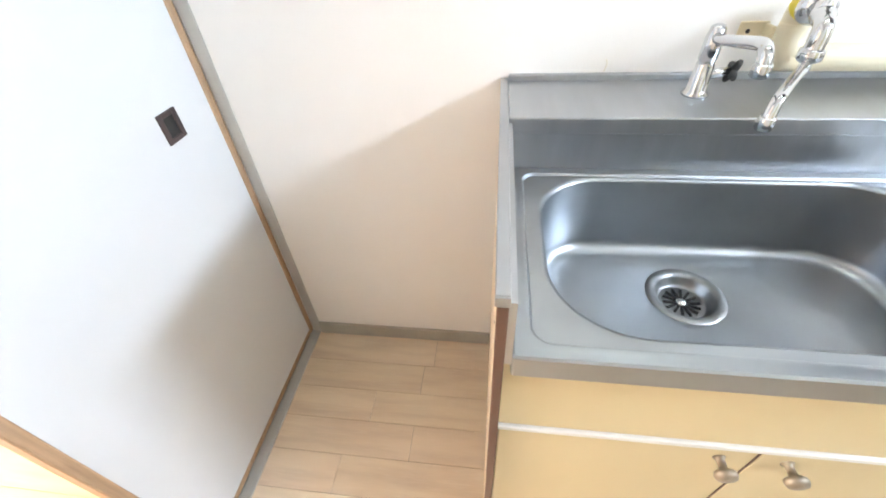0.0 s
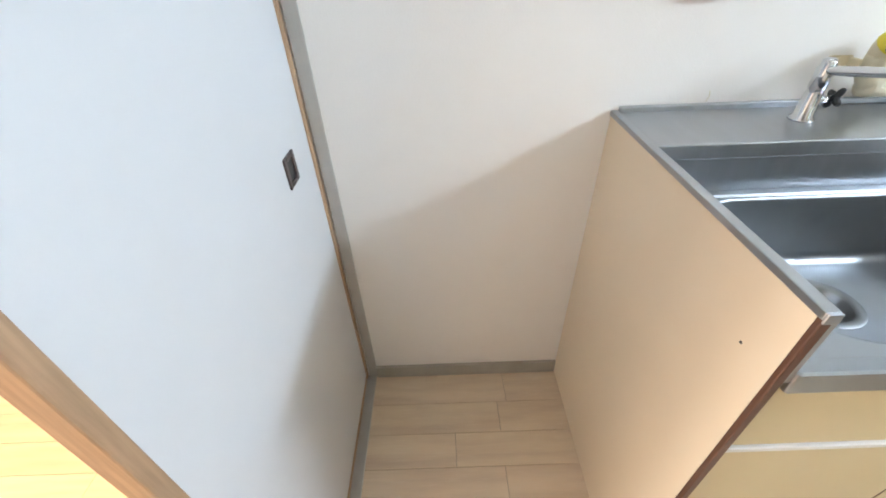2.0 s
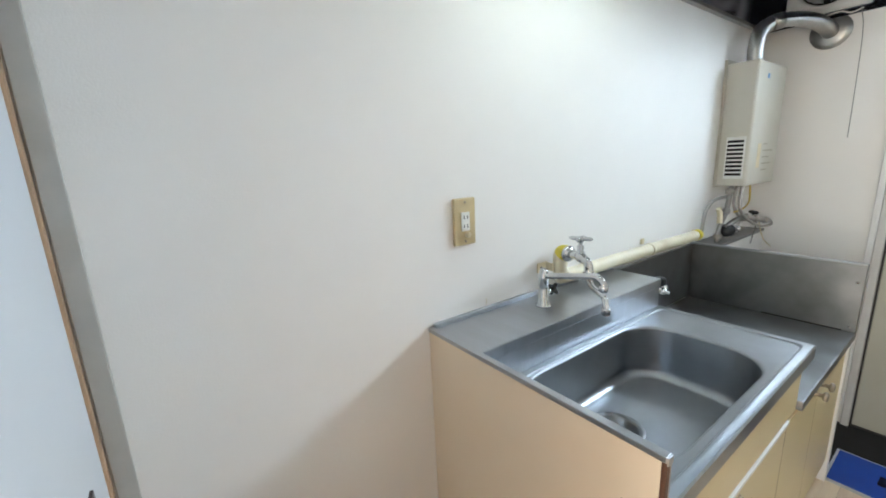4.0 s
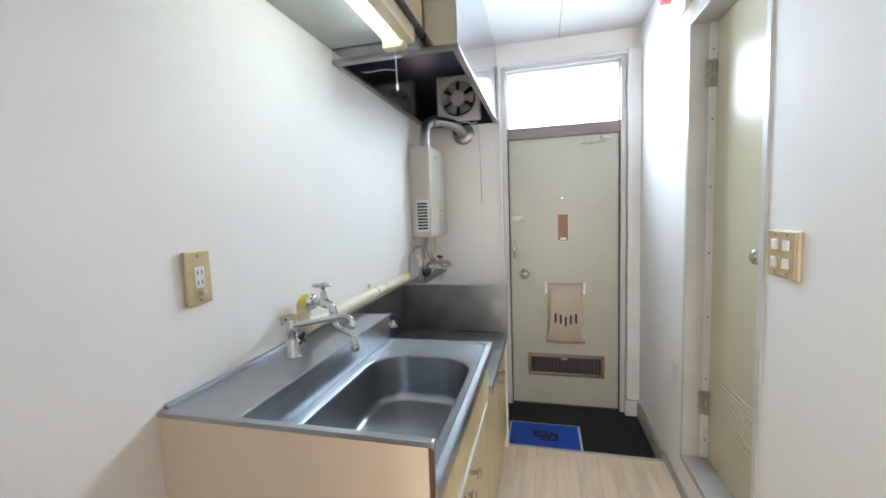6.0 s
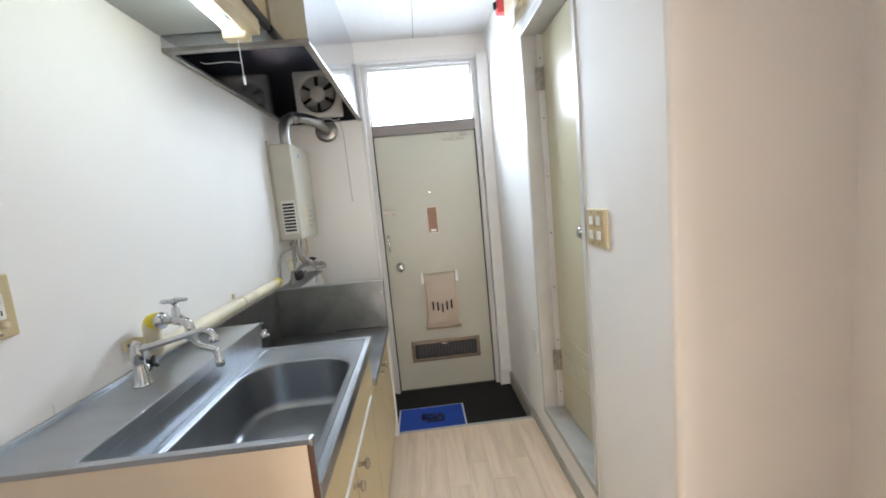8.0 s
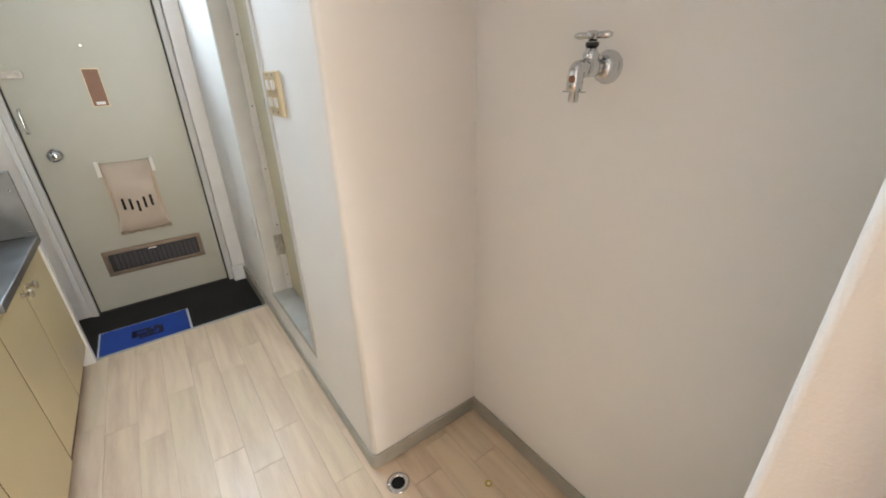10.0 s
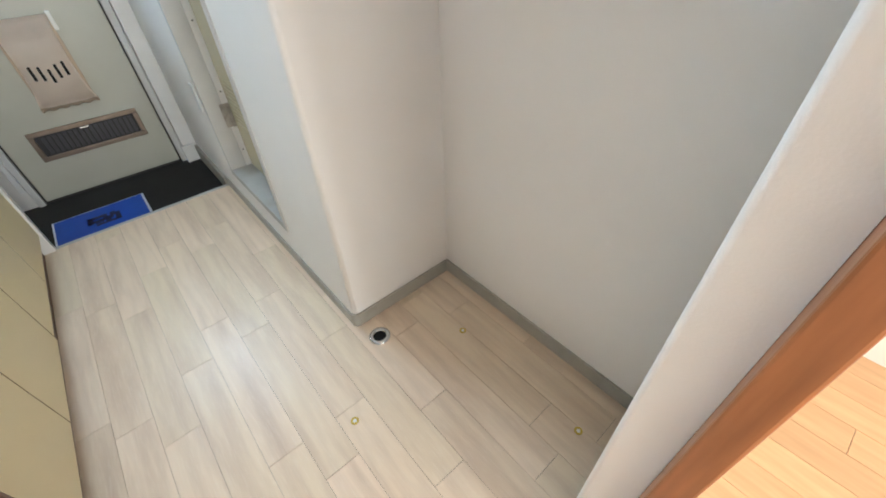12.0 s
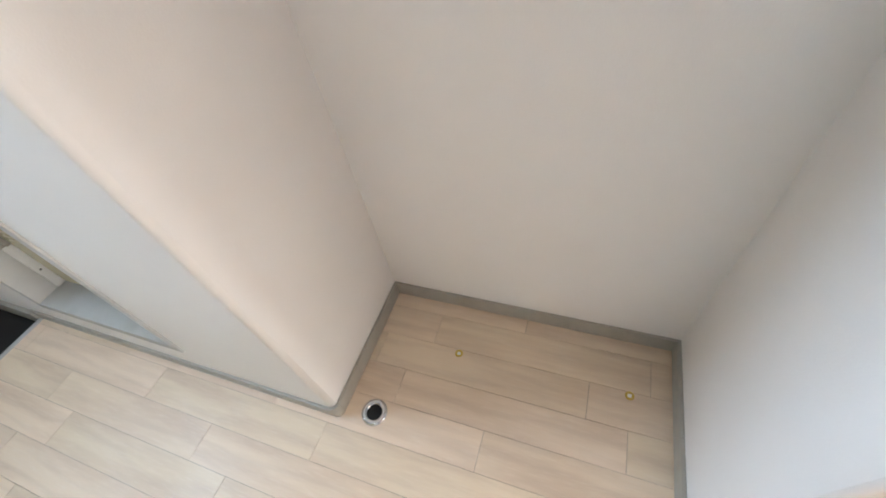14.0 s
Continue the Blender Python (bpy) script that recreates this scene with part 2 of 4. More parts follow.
def sweep(bm, pts, radii, seg=14, cap=True):
    """A round tube through pts."""
    pts = [Vector(p) for p in pts]
    if not isinstance(radii, (list, tuple)):
        radii = [radii] * len(pts)
    rings, side = [], None
    for i, p in enumerate(pts):
        d = (pts[min(i + 1, len(pts) - 1)] - pts[max(i - 1, 0)])
        d.normalize()
        if side is None:
            side = d.orthogonal().normalized()
        else:
            side = (side - d * side.dot(d)).normalized()
        up = d.cross(side)
        rings.append([bm.verts.new(p + (side * math.cos(a) + up * math.sin(a)) * radii[i])
                      for a in (2 * math.pi * k / seg for k in range(seg))])
    for a, b in zip(rings, rings[1:]):
        for k in range(seg):
            f = bm.faces.new((a[k], a[(k + 1) % seg], b[(k + 1) % seg], b[k]))
            f.smooth = True
    if cap:
        bm.faces.new(list(reversed(rings[0])))
        bm.faces.new(rings[-1])
    return bm


def arc(points, n=6):
    """A smooth line through control points (Catmull-Rom)."""
    p = [Vector(q) for q in points]
    p = [2 * p[0] - p[1]] + p + [2 * p[-1] - p[-2]]
    out = []
    for i in range(1, len(p) - 2):
        for k in range(n):
            t = k / n
            a, b, c, d = p[i - 1:i + 3]
            out.append(0.5 * ((2 * b) + (c - a) * t + (2 * a - 5 * b + 4 * c - d) * t * t + (3 * b - a - 3 * c + d) * t ** 3))
    return out + [p[-2]]


def turn(bm, base, axis, prof, seg=20):
    """A turned shape: prof holds (radius, distance along axis)."""
    axis = Vector(axis).normalized()
    return sweep_rings(bm, [(Vector(base) + axis * h, r) for r, h in prof], axis, seg)


def sweep_rings(bm, items, axis, seg):
    s = axis.orthogonal().normalized()
    u = axis.cross(s)
    rings = [[bm.verts.new(p + (s * math.cos(a) + u * math.sin(a)) * max(r, 1e-4)) for a in (2 * math.pi * k / seg for k in range(seg))]
             for p, r in items]
    for a, b in zip(rings, rings[1:]):
        for k in range(seg):
            f = bm.faces.new((a[k], a[(k + 1) % seg], b[(k + 1) % seg], b[k]))
            f.smooth = True
    bm.faces.new(list(reversed(rings[0])))
    bm.faces.new(rings[-1])
    return bm


def rounded(cx, cy, hx, hy, r, z, n=12):
    """A rounded rectangle, 4 n points, at the height z."""
    out = []
    for q, (sx, sy) in enumerate(((1, 1), (-1, 1), (-1, -1), (1, -1))):
        for k in range(n):
            a = math.pi / 2 * (q + k / (n - 1))
            out.append((cx + sx * (hx - r) + r * math.cos(a), cy + sy * (hy - r) + r * math.sin(a), z))
    return out


def loft(bm, loops, smooth=True, cap=False):
    vs = [[bm.verts.new(p) for p in lp] for lp in loops]
    m = len(vs[0])
    for a, b in zip(vs, vs[1:]):
        for k in range(m):
            f = bm.faces.new((a[k], a[(k + 1) % m], b[(k + 1) % m], b[k]))
            f.smooth = smooth
    if cap:
        bm.faces.new(vs[-1])
    return bm


def mesh_object(name, bm, material):
    bmesh.ops.recalc_face_normals(bm, faces=bm.faces)
    lo = Vector([min(v.co[i] for v in bm.verts) for i in range(3)])
    hi = Vector([max(v.co[i] for v in bm.verts) for i in range(3)])
    c = (lo + hi) / 2
    bmesh.ops.translate(bm, verts=bm.verts, vec=-c)
    me = bpy.data.meshes.new(name)
    bm.to_mesh(me)
    bm.free()
    me.materials.append(material)
    ob = new(name, me)
    ob.location = c
    return ob


def part(name, bm, material, parent, label=""):
    ob = mesh_object(name, bm, material)
    world_of = Matrix.Translation(parent["at"]) if "at" in parent else Matrix.Translation(parent.location)
    c = ob.location.copy()
    ob.parent = parent
    ob.matrix_parent_inverse = world_of.inverted()
    ob["at"] = tuple(c)
    return tagged(ob, label)


def thing(name, base, label, category, group="", kind="", shift=(0, 0, 0)):
    ob = new(name)
    ob.empty_display_size = 0.05
    ob.location = Vector(base) + Vector(shift)
    ob["at"] = tuple(base)
    return tagged(ob, label, category, group, kind)


def solid(name, bm, material, label, category, group="", kind=""):
    ob = mesh_object(name, bm, material)
    ob["at"] = tuple(ob.location)
    return tagged(ob, label, category, group, kind)


def B():
    return bmesh.new()


def boxes(*items, bevel=0.0):
    bm = B()
    for lo, hi in items:
        box(bm, lo, hi, bevel)
    return bm


# ---- the setting ----
CEILING, GEN, STEP = 2.37, -0.055, 1.508      # ceiling, entrance floor and its step
DOORX, TOILETY, BACKY, PIERX = 2.112, -1.363, -1.795, -0.668
RECESSX = 0.188
CORNER = 0.014      # radius of the papered corner by the recess
solid("wall_north", box(B(), (-0.80, 0.0, -0.2), (2.22, 0.1, 2.5)), WALLPAPER, "white textured wallpaper on the wall behind the sink", "wall", kind="structure")
solid("wall_east", boxes(((DOORX, -0.525, -0.2), (2.22, 0.0, 2.5)), ((DOORX, -1.5, -0.2), (2.22, -1.282, 2.5)),
                         ((DOORX, -1.282, 2.215), (2.22, -0.525, 2.5))), WALLPAPER, "off-white papered wall around the entrance door", "wall", kind="structure")
TX0, TX1, TZ0, TZ1 = 0.645, 1.265, 0.165, 2.035      # toilet door opening
WB, RX = TOILETY - 0.1, RECESSX + 0.1
bm = boxes(((RX, WB, -0.2), (TX0, TOILETY, 2.5)), ((TX1, WB, -0.2), (DOORX, TOILETY, 2.5)), ((TX0, WB, TZ1), (TX1, TOILETY, 2.5)),
           ((TX0, WB, -0.2), (TX1, TOILETY, TZ0)), ((RECESSX, BACKY, -0.2), (RX, WB, 2.5)))
corner = bmesh.ops.create_cube(bm, size=1, matrix=Matrix.Translation((RECESSX + 0.05, TOILETY - 0.05, 1.15)) @ Matrix.Diagonal((0.1, 0.1, 2.7, 1)))
edge = [e for v in corner["verts"] for e in v.link_edges if all(w.co.x < RECESSX + 0.01 and w.co.y > TOILETY - 0.01 for w in e.verts)]
for f in bmesh.ops.bevel(bm, geom=list(set(edge)), offset=CORNER, segments=8, profile=0.5, affect="EDGES")["faces"]:
    f.smooth = True
solid("wall_toilet", bm, WALLPAPER, "white papered wall with a rounded corner by the laundry recess", "wall", kind="structure")
solid("wall_south", box(B(), (-0.85, BACKY - 0.1, -0.2), (RX, BACKY, 2.5)), WALLPAPER, "cream-white papered back wall of the laundry recess", "wall", kind="structure")
PIERY, PIERX0 = -1.342, -0.732
bm = box(B(), (PIERX0, BACKY, -0.2), (PIERX, PIERY, 2.5))
edge = [e for e in bm.edges if all(v.co.x > PIERX - 0.01 and v.co.y > PIERY - 0.01 for v in e.verts)]
for f in bmesh.ops.bevel(bm, geom=edge, offset=0.008, segments=4, profile=0.5, affect="EDGES")["faces"]:
    f.smooth = True
solid("wall_pier", bm, WALLPAPER, "narrow white papered wall end beside the room opening", "wall", kind="structure")
solid("wall_lintel", box(B(), (-0.79, PIERY, 1.88), (-0.622, 0.0, 2.5)), WALLPAPER, "white wall above the sliding door opening", "wall", kind="structure")
bm = box(B(), (-3.5, -2.6, CEILING), (2.22, 0.7, CEILING + 0.1))
solid("ceiling", bm, CEIL, "white mottled ceiling boards with narrow seams", "ceiling", kind="structure")
for y in (-0.435, -0.889):
    solid("ceiling_seam", box(B(), (-0.6, y - 0.003, CEILING - 0.002), (DOORX, y + 0.003, CEILING)), BASEBOARD, "narrow shadowed seam between ceiling boards", "seam", kind="structure")
# next room, closed around the camera
solid("wall_room_north", box(B(), (-3.5, 0.6, -0.2), (-0.7, 0.7, 2.5)), WALLPAPER, "plain white wall of the next room", "wall", kind="structure")
solid("wall_room_south", box(B(), (-3.5, -2.6, -0.2), (-0.77, -2.5, 2.5)), WALLPAPER, "plain white wall of the next room", "wall", kind="structure")
solid("wall_room_east", boxes(((-0.80, 0.1, -0.2), (-0.70, 0.6, 2.5)), ((PIERX0 - 0.044, -2.5, -0.2), (PIERX0, -1.45, 2.5))), WALLPAPER, "plain white wall of the next room", "wall", kind="structure")
solid("wall_room_west", boxes(((-3.5, -2.5, -0.2), (-3.4, -2.20, 2.5)), ((-3.5, 0.0, -0.2), (-3.4, 0.6, 2.5)), ((-3.5, -2.20, 2.1), (-3.4, 0.0, 2.5)),
                              ((-3.5, -2.20, -0.2), (-3.4, 0.0, 0.1))), WALLPAPER, "plain white wall with a wide window in the next room", "wall", kind="structure")

# baseboards
BH, BT = 0.058, 0.009
for lo, hi in (((-0.616, -BT, 0), (-0.001, 0, BH)), ((RECESSX - BT, BACKY + BT, 0), (RECESSX, TOILETY - CORNER, BH)), ((PIERX, BACKY, 0), (RECESSX, BACKY + BT, BH)),
               ((PIERX, BACKY + BT, 0), (PIERX + BT, PIERY - 0.008, BH)), ((RECESSX + CORNER, TOILETY, 0), (STEP, TOILETY + BT, BH - 0.008)),
               ((STEP, TOILETY, GEN), (DOORX - 0.03, TOILETY + BT + 0.008, BH - 0.02))):
    solid("baseboard", box(B(), lo, hi, 0.002, 1), BASEBOARD, "grey-beige vinyl baseboard with scuffed edges", "baseboard", kind="structure")
bm = B()
inner, outer = [[(RECESSX + CORNER - r * math.cos(a), TOILETY - CORNER + r * math.sin(a)) for a in (i * math.pi / 16 for i in range(9))] for r in (CORNER - 0.0005, CORNER + BT)]
ring = inner + outer[::-1]
loft(bm, [[(x, y, z) for x, y in ring] for z in (0.0, BH)], smooth=False, cap=True)
solid("baseboard", bm, BASEBOARD, "grey-beige vinyl baseboard wrapped round the corner", "baseboard", kind="structure")

# entrance floor and its step
solid("entrance_floor", box(B(), (STEP, -1.5, GEN - 0.1), (2.22, 0.0, GEN)), GENKAN, "black vinyl sheet on the sunken entrance floor", "floor", kind="structure")
solid("step_edge", box(B(), (STEP - 0.018, TOILETY, GEN), (STEP + 0.004, -0.52, 0.002), 0.003), SILLGREY, "worn grey edging strip of the entrance step", "trim", kind="structure")
solid("threshold", boxes(((-0.80, PIERY, -0.05), (-0.69, 0.0, 0.004)), ((-0.69, PIERY, -0.05), (-0.655, 0.0, 0.012)), ((-0.655, PIERY, -0.05), (-0.622, 0, 0.006)), bevel=0.002), SILLGREY,
      "grey painted sill with a track under the sliding door", "threshold", kind="structure")
solid("door_jamb", box(B(), (-0.646, -0.005, 0.0), (-0.616, 0.0, 1.88), 0.002), SILLGREY, "grey painted jamb beside the sliding door", "trim", kind="structure")
solid("wood_post", box(B(), (PIERX0 - 0.031, -1.45, 0.0), (PIERX0 - 0.0005, PIERY + 0.045, 1.88), 0.003), POSTWOOD, "orange-brown cedar post beside the room opening", "post", kind="structure")


# ---- sliding door ----
def sliding_door(y0, y1, x, label):
    d = thing("sliding_door", (x, (y0 + y1) / 2, 0.012), label, "sliding door")
    z0, z1, w = 0.013, 1.86, 0.021
    part("panel", box(B(), (x - 0.011, y0 + w, z0 + w), (x + 0.011, y1 - w, z1 - w)), FUSUMA, d, "white papered panel")
    for nm, lo, hi in (("stile", (x - 0.015, y0, z0), (x + 0.015, y0 + w, z1)), ("stile", (x - 0.015, y1 - w, z0), (x + 0.015, y1, z1)),
                       ("bottom_rail", (x - 0.015, y0 + w, z0), (x + 0.013, y1 - w, z0 + w)), ("top_rail", (x - 0.015, y0 + w, z1 - w), (x + 0.013, y1 - w, z1))):
        part(nm, box(B(), lo, hi, 0.003), FRAMEWOOD, d, "brown wooden edge")
    cy, cz, h, v, xf = -0.153, 0.872, 0.027, 0.030, x + 0.011
    pull = part("finger_pull", boxes(((xf - 0.002, cy - h, cz - v), (xf + 0.004, cy - h + 0.012, cz + v)), ((xf - 0.002, cy + h - 0.012, cz - v), (xf + 0.004, cy + h, cz + v)),
                                     ((xf - 0.002, cy - h + 0.012, cz - v), (xf + 0.004, cy + h - 0.012, cz - v + 0.010)), ((xf - 0.002, cy - h + 0.012, cz + v - 0.010), (xf + 0.004, cy + h - 0.012, cz + v)), bevel=0.0015),
                HANDLEDARK, d, "dark bronze recessed pull")
    part("recess", box(B(), (xf - 0.001, cy - h + 0.010, cz - v + 0.010), (xf + 0.0012, cy + h - 0.010, cz + v - 0.010)), BLACK, pull)


sliding_door(-0.684, -0.001, -0.663, "white papered sliding door with brown wooden edges, half open")

# ---- sink unit ----
SW, LEDGE, RIM, FRONT, DOORF = 0.82, 0.907, 0.812, -0.590, -0.570
SPLIT = 0.748
unit = thing("sink_cabinet", (SW / 2, -0.29, 0), "cream laminate sink cabinet with two doors under a steel top", "cabinet")
side = part("side_panel", box(B(), (0.0, -0.580, 0.0), (0.011, -0.001, LEDGE - 0.008)), CREAMSIDE, unit, "pale cream side board with a small hole")
part("front_edge", box(B(), (-0.0008, -0.588, 0.0), (0.0115, -0.580, LEDGE - 0.008), 0.002), EDGEBROWN, unit, "dark brown edge band")
part("screw_hole", turn(B(), (-0.0006, -0.528, 0.793), (1, 0, 0), [(0.0022, 0), (0.0022, 0.002)], 12), BLACK, side)
part("side_panel", box(B(), (SW - 0.018, -0.548, 0.64), (SW, -0.001, RIM - 0.037)), CREAMSIDE, unit)
# dark colour stands in for the shade seen through the door gaps
part("carcass", boxes(((0.011, -0.548, 0.07), (SW - 0.018, -0.53, 0.59)), ((0.011, -0.53, 0.07), (SW - 0.018, -0.001, 0.085))), EDGEBROWN, unit, "inner frame, coloured dark brown to shade the door gaps")
part("fascia", box(B(), (0.012, DOORF, 0.612), (SW - 0.001, -0.547, RIM - 0.037), 0.002), CREAM, unit, "plain cream board under the worktop")
# the shade under the overhanging rim, drawn as a thin black strip
part("rim_shadow_line", box(B(), (0.012, DOORF - 0.002, RIM - 0.0405), (SW - 0.001, DOORF + 0.015, RIM - 0.0372)), BLACK, unit, "black strip for the shadow line under the worktop")
part("trim_strip", box(B(), (0.012, DOORF - 0.005, 0.600), (SPLIT + 0.002, DOORF + 0.012, 0.611), 0.002), PAINT_WHITE, unit, "white edge strip")
part("plinth", box(B(), (0.011, -0.534, 0.0), (SW, -0.49, 0.068)), EDGEBROWN, unit, "dark recessed plinth")


def cabinet_door(x0, x1, z0, z1, y, parent, knob_x, knob_z):
    d = part("door", box(B(), (x0, y, z0), (x1, y + 0.018, z1), 0.002), CREAM, parent, "cream laminate door")
    part("edge_band", box(B(), (x0 - 0.0028, y + 0.0006, z0), (x0 - 0.0002, y + 0.018, z1)), EDGEBROWN, d, "dark brown edge band")
    part("knob", turn(B(), (knob_x, y, knob_z), (0, -1, 0), [(0.009, 0), (0.006, 0.004), (0.006, 0.016), (0.014, 0.020), (0.0155, 0.025), (0.013, 0.030), (0.004, 0.032)], 18),
         KNOBMETAL, d, "worn brownish metal mushroom knob")


cabinet_door(0.014, 0.374, 0.084, 0.598, DOORF, unit, 0.330, 0.568)
cabinet_door(0.378, SPLIT, 0.084, 0.598, DOORF, unit, 0.420, 0.568)

top = thing("kitchen_sink", (SW / 2, -0.3, 0.76), "brushed stainless steel sink top with a deep bowl and back ledge", "sink")
part("back_ledge", boxes(((0.0125, -0.188, LEDGE - 0.03), (SW, -0.012, LEDGE)), bevel=0.003), STEEL, top)
part("upstand", box(B(), (0.0125, -0.012, LEDGE - 0.02), (SW, -0.0005, LEDGE + 0.011), 0.003), STEEL, top)
part("side_trim", boxes(((-0.003, -0.588, LEDGE - 0.009), (0.0125, -0.0005, LEDGE + 0.002)), ((-0.003, -0.591, LEDGE - 0.012), (0.0125, -0.588, LEDGE + 0.002)), bevel=0.0015), STEEL, top, "folded steel edge trim")
part("inner_liner", box(B(), (0.0115, -0.586, RIM - 0.02), (0.0195, -0.186, LEDGE - 0.010)), STEEL, top)
part("riser", box(B(), (0.0125, -0.184, RIM - 0.02), (SW - 0.003, -0.170, LEDGE - 0.028)), STEEL, top)
part("end_cap", box(B(), (SW - 0.004, -0.183, RIM - 0.02), (SW - 0.0005, -0.013, LEDGE - 0.031)), STEEL, top, "steel end of the ledge")
CX, CY, HX, HY = 0.364, -0.379, 0.298, 0.171
bm = B()
oc = ((0.0195 + SW) / 2, (FRONT - 0.184) / 2, (SW - 0.0195) / 2, (-0.184 - FRONT) / 2)
loops = [rounded(oc[0], oc[1], oc[2], oc[3], 0.004, RIM - 0.036), rounded(oc[0], oc[1], oc[2], oc[3], 0.004, RIM - 0.003), rounded(oc[0], oc[1], oc[2] - 0.003, oc[3] - 0.003, 0.004, RIM),
         rounded(oc[0], oc[1], oc[2] - 0.014, oc[3] - 0.014, 0.02, RIM), rounded(oc[0], oc[1], oc[2] - 0.0175, oc[3] - 0.0175, 0.022, RIM + 0.0008),
         rounded(oc[0], oc[1], oc[2] - 0.021, oc[3] - 0.021, 0.024, RIM), rounded(oc[0], oc[1], oc[2] - 0.024, oc[3] - 0.024, 0.024, RIM - 0.004),
         rounded(CX, CY, HX + 0.004, HY + 0.004, 0.115, RIM - 0.005)]
for k in range(1, 6):
    a = math.pi / 2 * k / 5
    loops.append(rounded(CX, CY, HX + 0.004 - 0.008 * math.sin(a), HY + 0.004 - 0.008 * math.sin(a), 0.112, RIM - 0.005 - 0.008 * (1 - math.cos(a))))
loops.append(rounded(CX, CY, HX - 0.010, HY - 0.008, 0.108, 0.680))
for k in range(1, 8):
    a = math.pi / 2 * k / 7
    loops.append(rounded(CX, CY, HX - 0.010 - 0.026 * (1 - math.cos(a)), HY - 0.008 - 0.026 * (1 - math.cos(a)), 0.106 - 0.02 * k / 7, 0.680 - 0.028 * math.sin(a)))
DX, DY, DZ = 0.332, -0.331, 0.648
for r, z in ((0.066, DZ), (0.062, DZ - 0.002)):
    loops.append([(DX + r * math.cos(a), DY + r * math.sin(a), z) for a in (2 * math.pi * (i + 0.5) / 48 for i in range(48))])
loft(bm, loops)
part("bowl", bm, STEELBOWL, top, "worn brushed steel bowl with rounded corners").data.set_sharp_from_angle(angle=radians(32))
bm = loft(B(), [[(DX + r * math.cos(a), DY + r * math.sin(a), z) for a in (2 * math.pi * i / 40 for i in range(40))]
                for r, z in ((0.0655, DZ + 0.0005), (0.062, DZ + 0.003), (0.052, DZ + 0.002), (0.047, DZ - 0.003), (0.042, DZ - 0.017), (0.038, DZ - 0.020))], cap=True)
drain = part("drain_ring", bm, STEELDULL, top, "dull worn steel drain fitting")
for i in range(14):
    a = 2 * math.pi * i / 14
    bm = box(B(), (0.010, -0.0022, 0), (0.031, 0.0022, 0.0016))
    bmesh.ops.rotate(bm, verts=bm.verts, cent=(0, 0, 0), matrix=Matrix.Rotation(a, 3, "Z"))
    bmesh.ops.translate(bm, verts=bm.verts, vec=(DX, DY, DZ - 0.019))
    part("strainer_slot", bm, DARKHOLE, drain)
part("strainer_boss", turn(B(), (DX, DY, DZ - 0.020), (0, 0, 1), [(0.010, 0), (0.009, 0.004), (0.003, 0.006)], 16), CHROME, drain)

# ---- swivel tap on the ledge ----
tap = thing("swivel_tap", (0.342, -0.085, LEDGE), "chrome pillar tap with a swivel spout on the sink ledge", "tap", shift=(-0.006, -0.004, 0.0))
TX, TY = 0.342, -0.085
part("body", turn(B(), (TX, TY, LEDGE), (0, 0, 1), [(0.022, 0), (0.022, 0.004), (0.0165, 0.008), (0.0145, 0.05), (0.0125, 0.056), (0.0145, 0.060), (0.0145, 0.092), (0.013, 0.098), (0.011, 0.108), (0.006, 0.111)]), CHROME, tap)
part("spout", sweep(B(), arc([(TX, TY - 0.004, 1.000), (TX - 0.004, TY - 0.03, 1.003), (TX - 0.012, TY - 0.10, 1.018), (TX - 0.020, TY - 0.168, 1.033), (TX - 0.024, TY - 0.190, 1.031), (TX - 0.025, TY - 0.200, 1.018), (TX - 0.025, TY - 0.200, 1.008)]),
                    0.0082), CHROME, tap)
part("nozzle", turn(B(), (TX - 0.025, TY - 0.2, 1.020), (0, 0, -1), [(0.0095, 0), (0.011, 0.003), (0.011, 0.015), (0.009, 0.017)]), CHROME, tap)
part("valve_stem", sweep(B(), [(TX + 0.01, TY, 0.942), (TX + 0.045, TY + 0.006, 0.944)], 0.007), CHROME, tap)
bm = B()
for a in (0.4, 0.4 + math.pi / 2):
    d = Vector((0.15, math.cos(a), math.sin(a)))
    sweep(bm, [Vector((TX + 0.05, TY + 0.006, 0.944)) + d * k for k in (-0.020, -0.015, 0.0, 0.015, 0.020)], [0.004, 0.006, 0.0075, 0.006, 0.004], 10)
part("cross_handle", bm, BLACK, tap, "black cross handle")

# ---- wall valve with spout over the bowl ----
v = thing("wall_valve_tap", (0.478, 0.0, 1.003), "chrome wall valve with a long swivel spout above the sink", "tap", shift=(-0.010, -0.004, 0.029))
part("flange", turn(B(), (0.486, -0.062, 1.003), (-0.28, -1, 0), [(0.025, 0), (0.024, 0.005), (0.015, 0.010), (0.011, 0.013)]), CHROME, v)
part("body", sweep(B(), arc([(0.484, -0.066, 1.003), (0.470, -0.105, 1.005), (0.462, -0.128, 1.005), (0.455, -0.150, 0.996), (0.452, -0.157, 0.972), (0.452, -0.157, 0.962)]), [0.011] * 8 + [0.015] * 6 + [0.0125] * 17), CHROME, v)
part("bonnet", turn(B(), (0.466, -0.118, 1.008), (0, 0, 1), [(0.014, 0), (0.014, 0.012), (0.010, 0.016), (0.010, 0.030), (0.006, 0.034), (0.006, 0.046)], 16), CHROME, v)
bm = B()
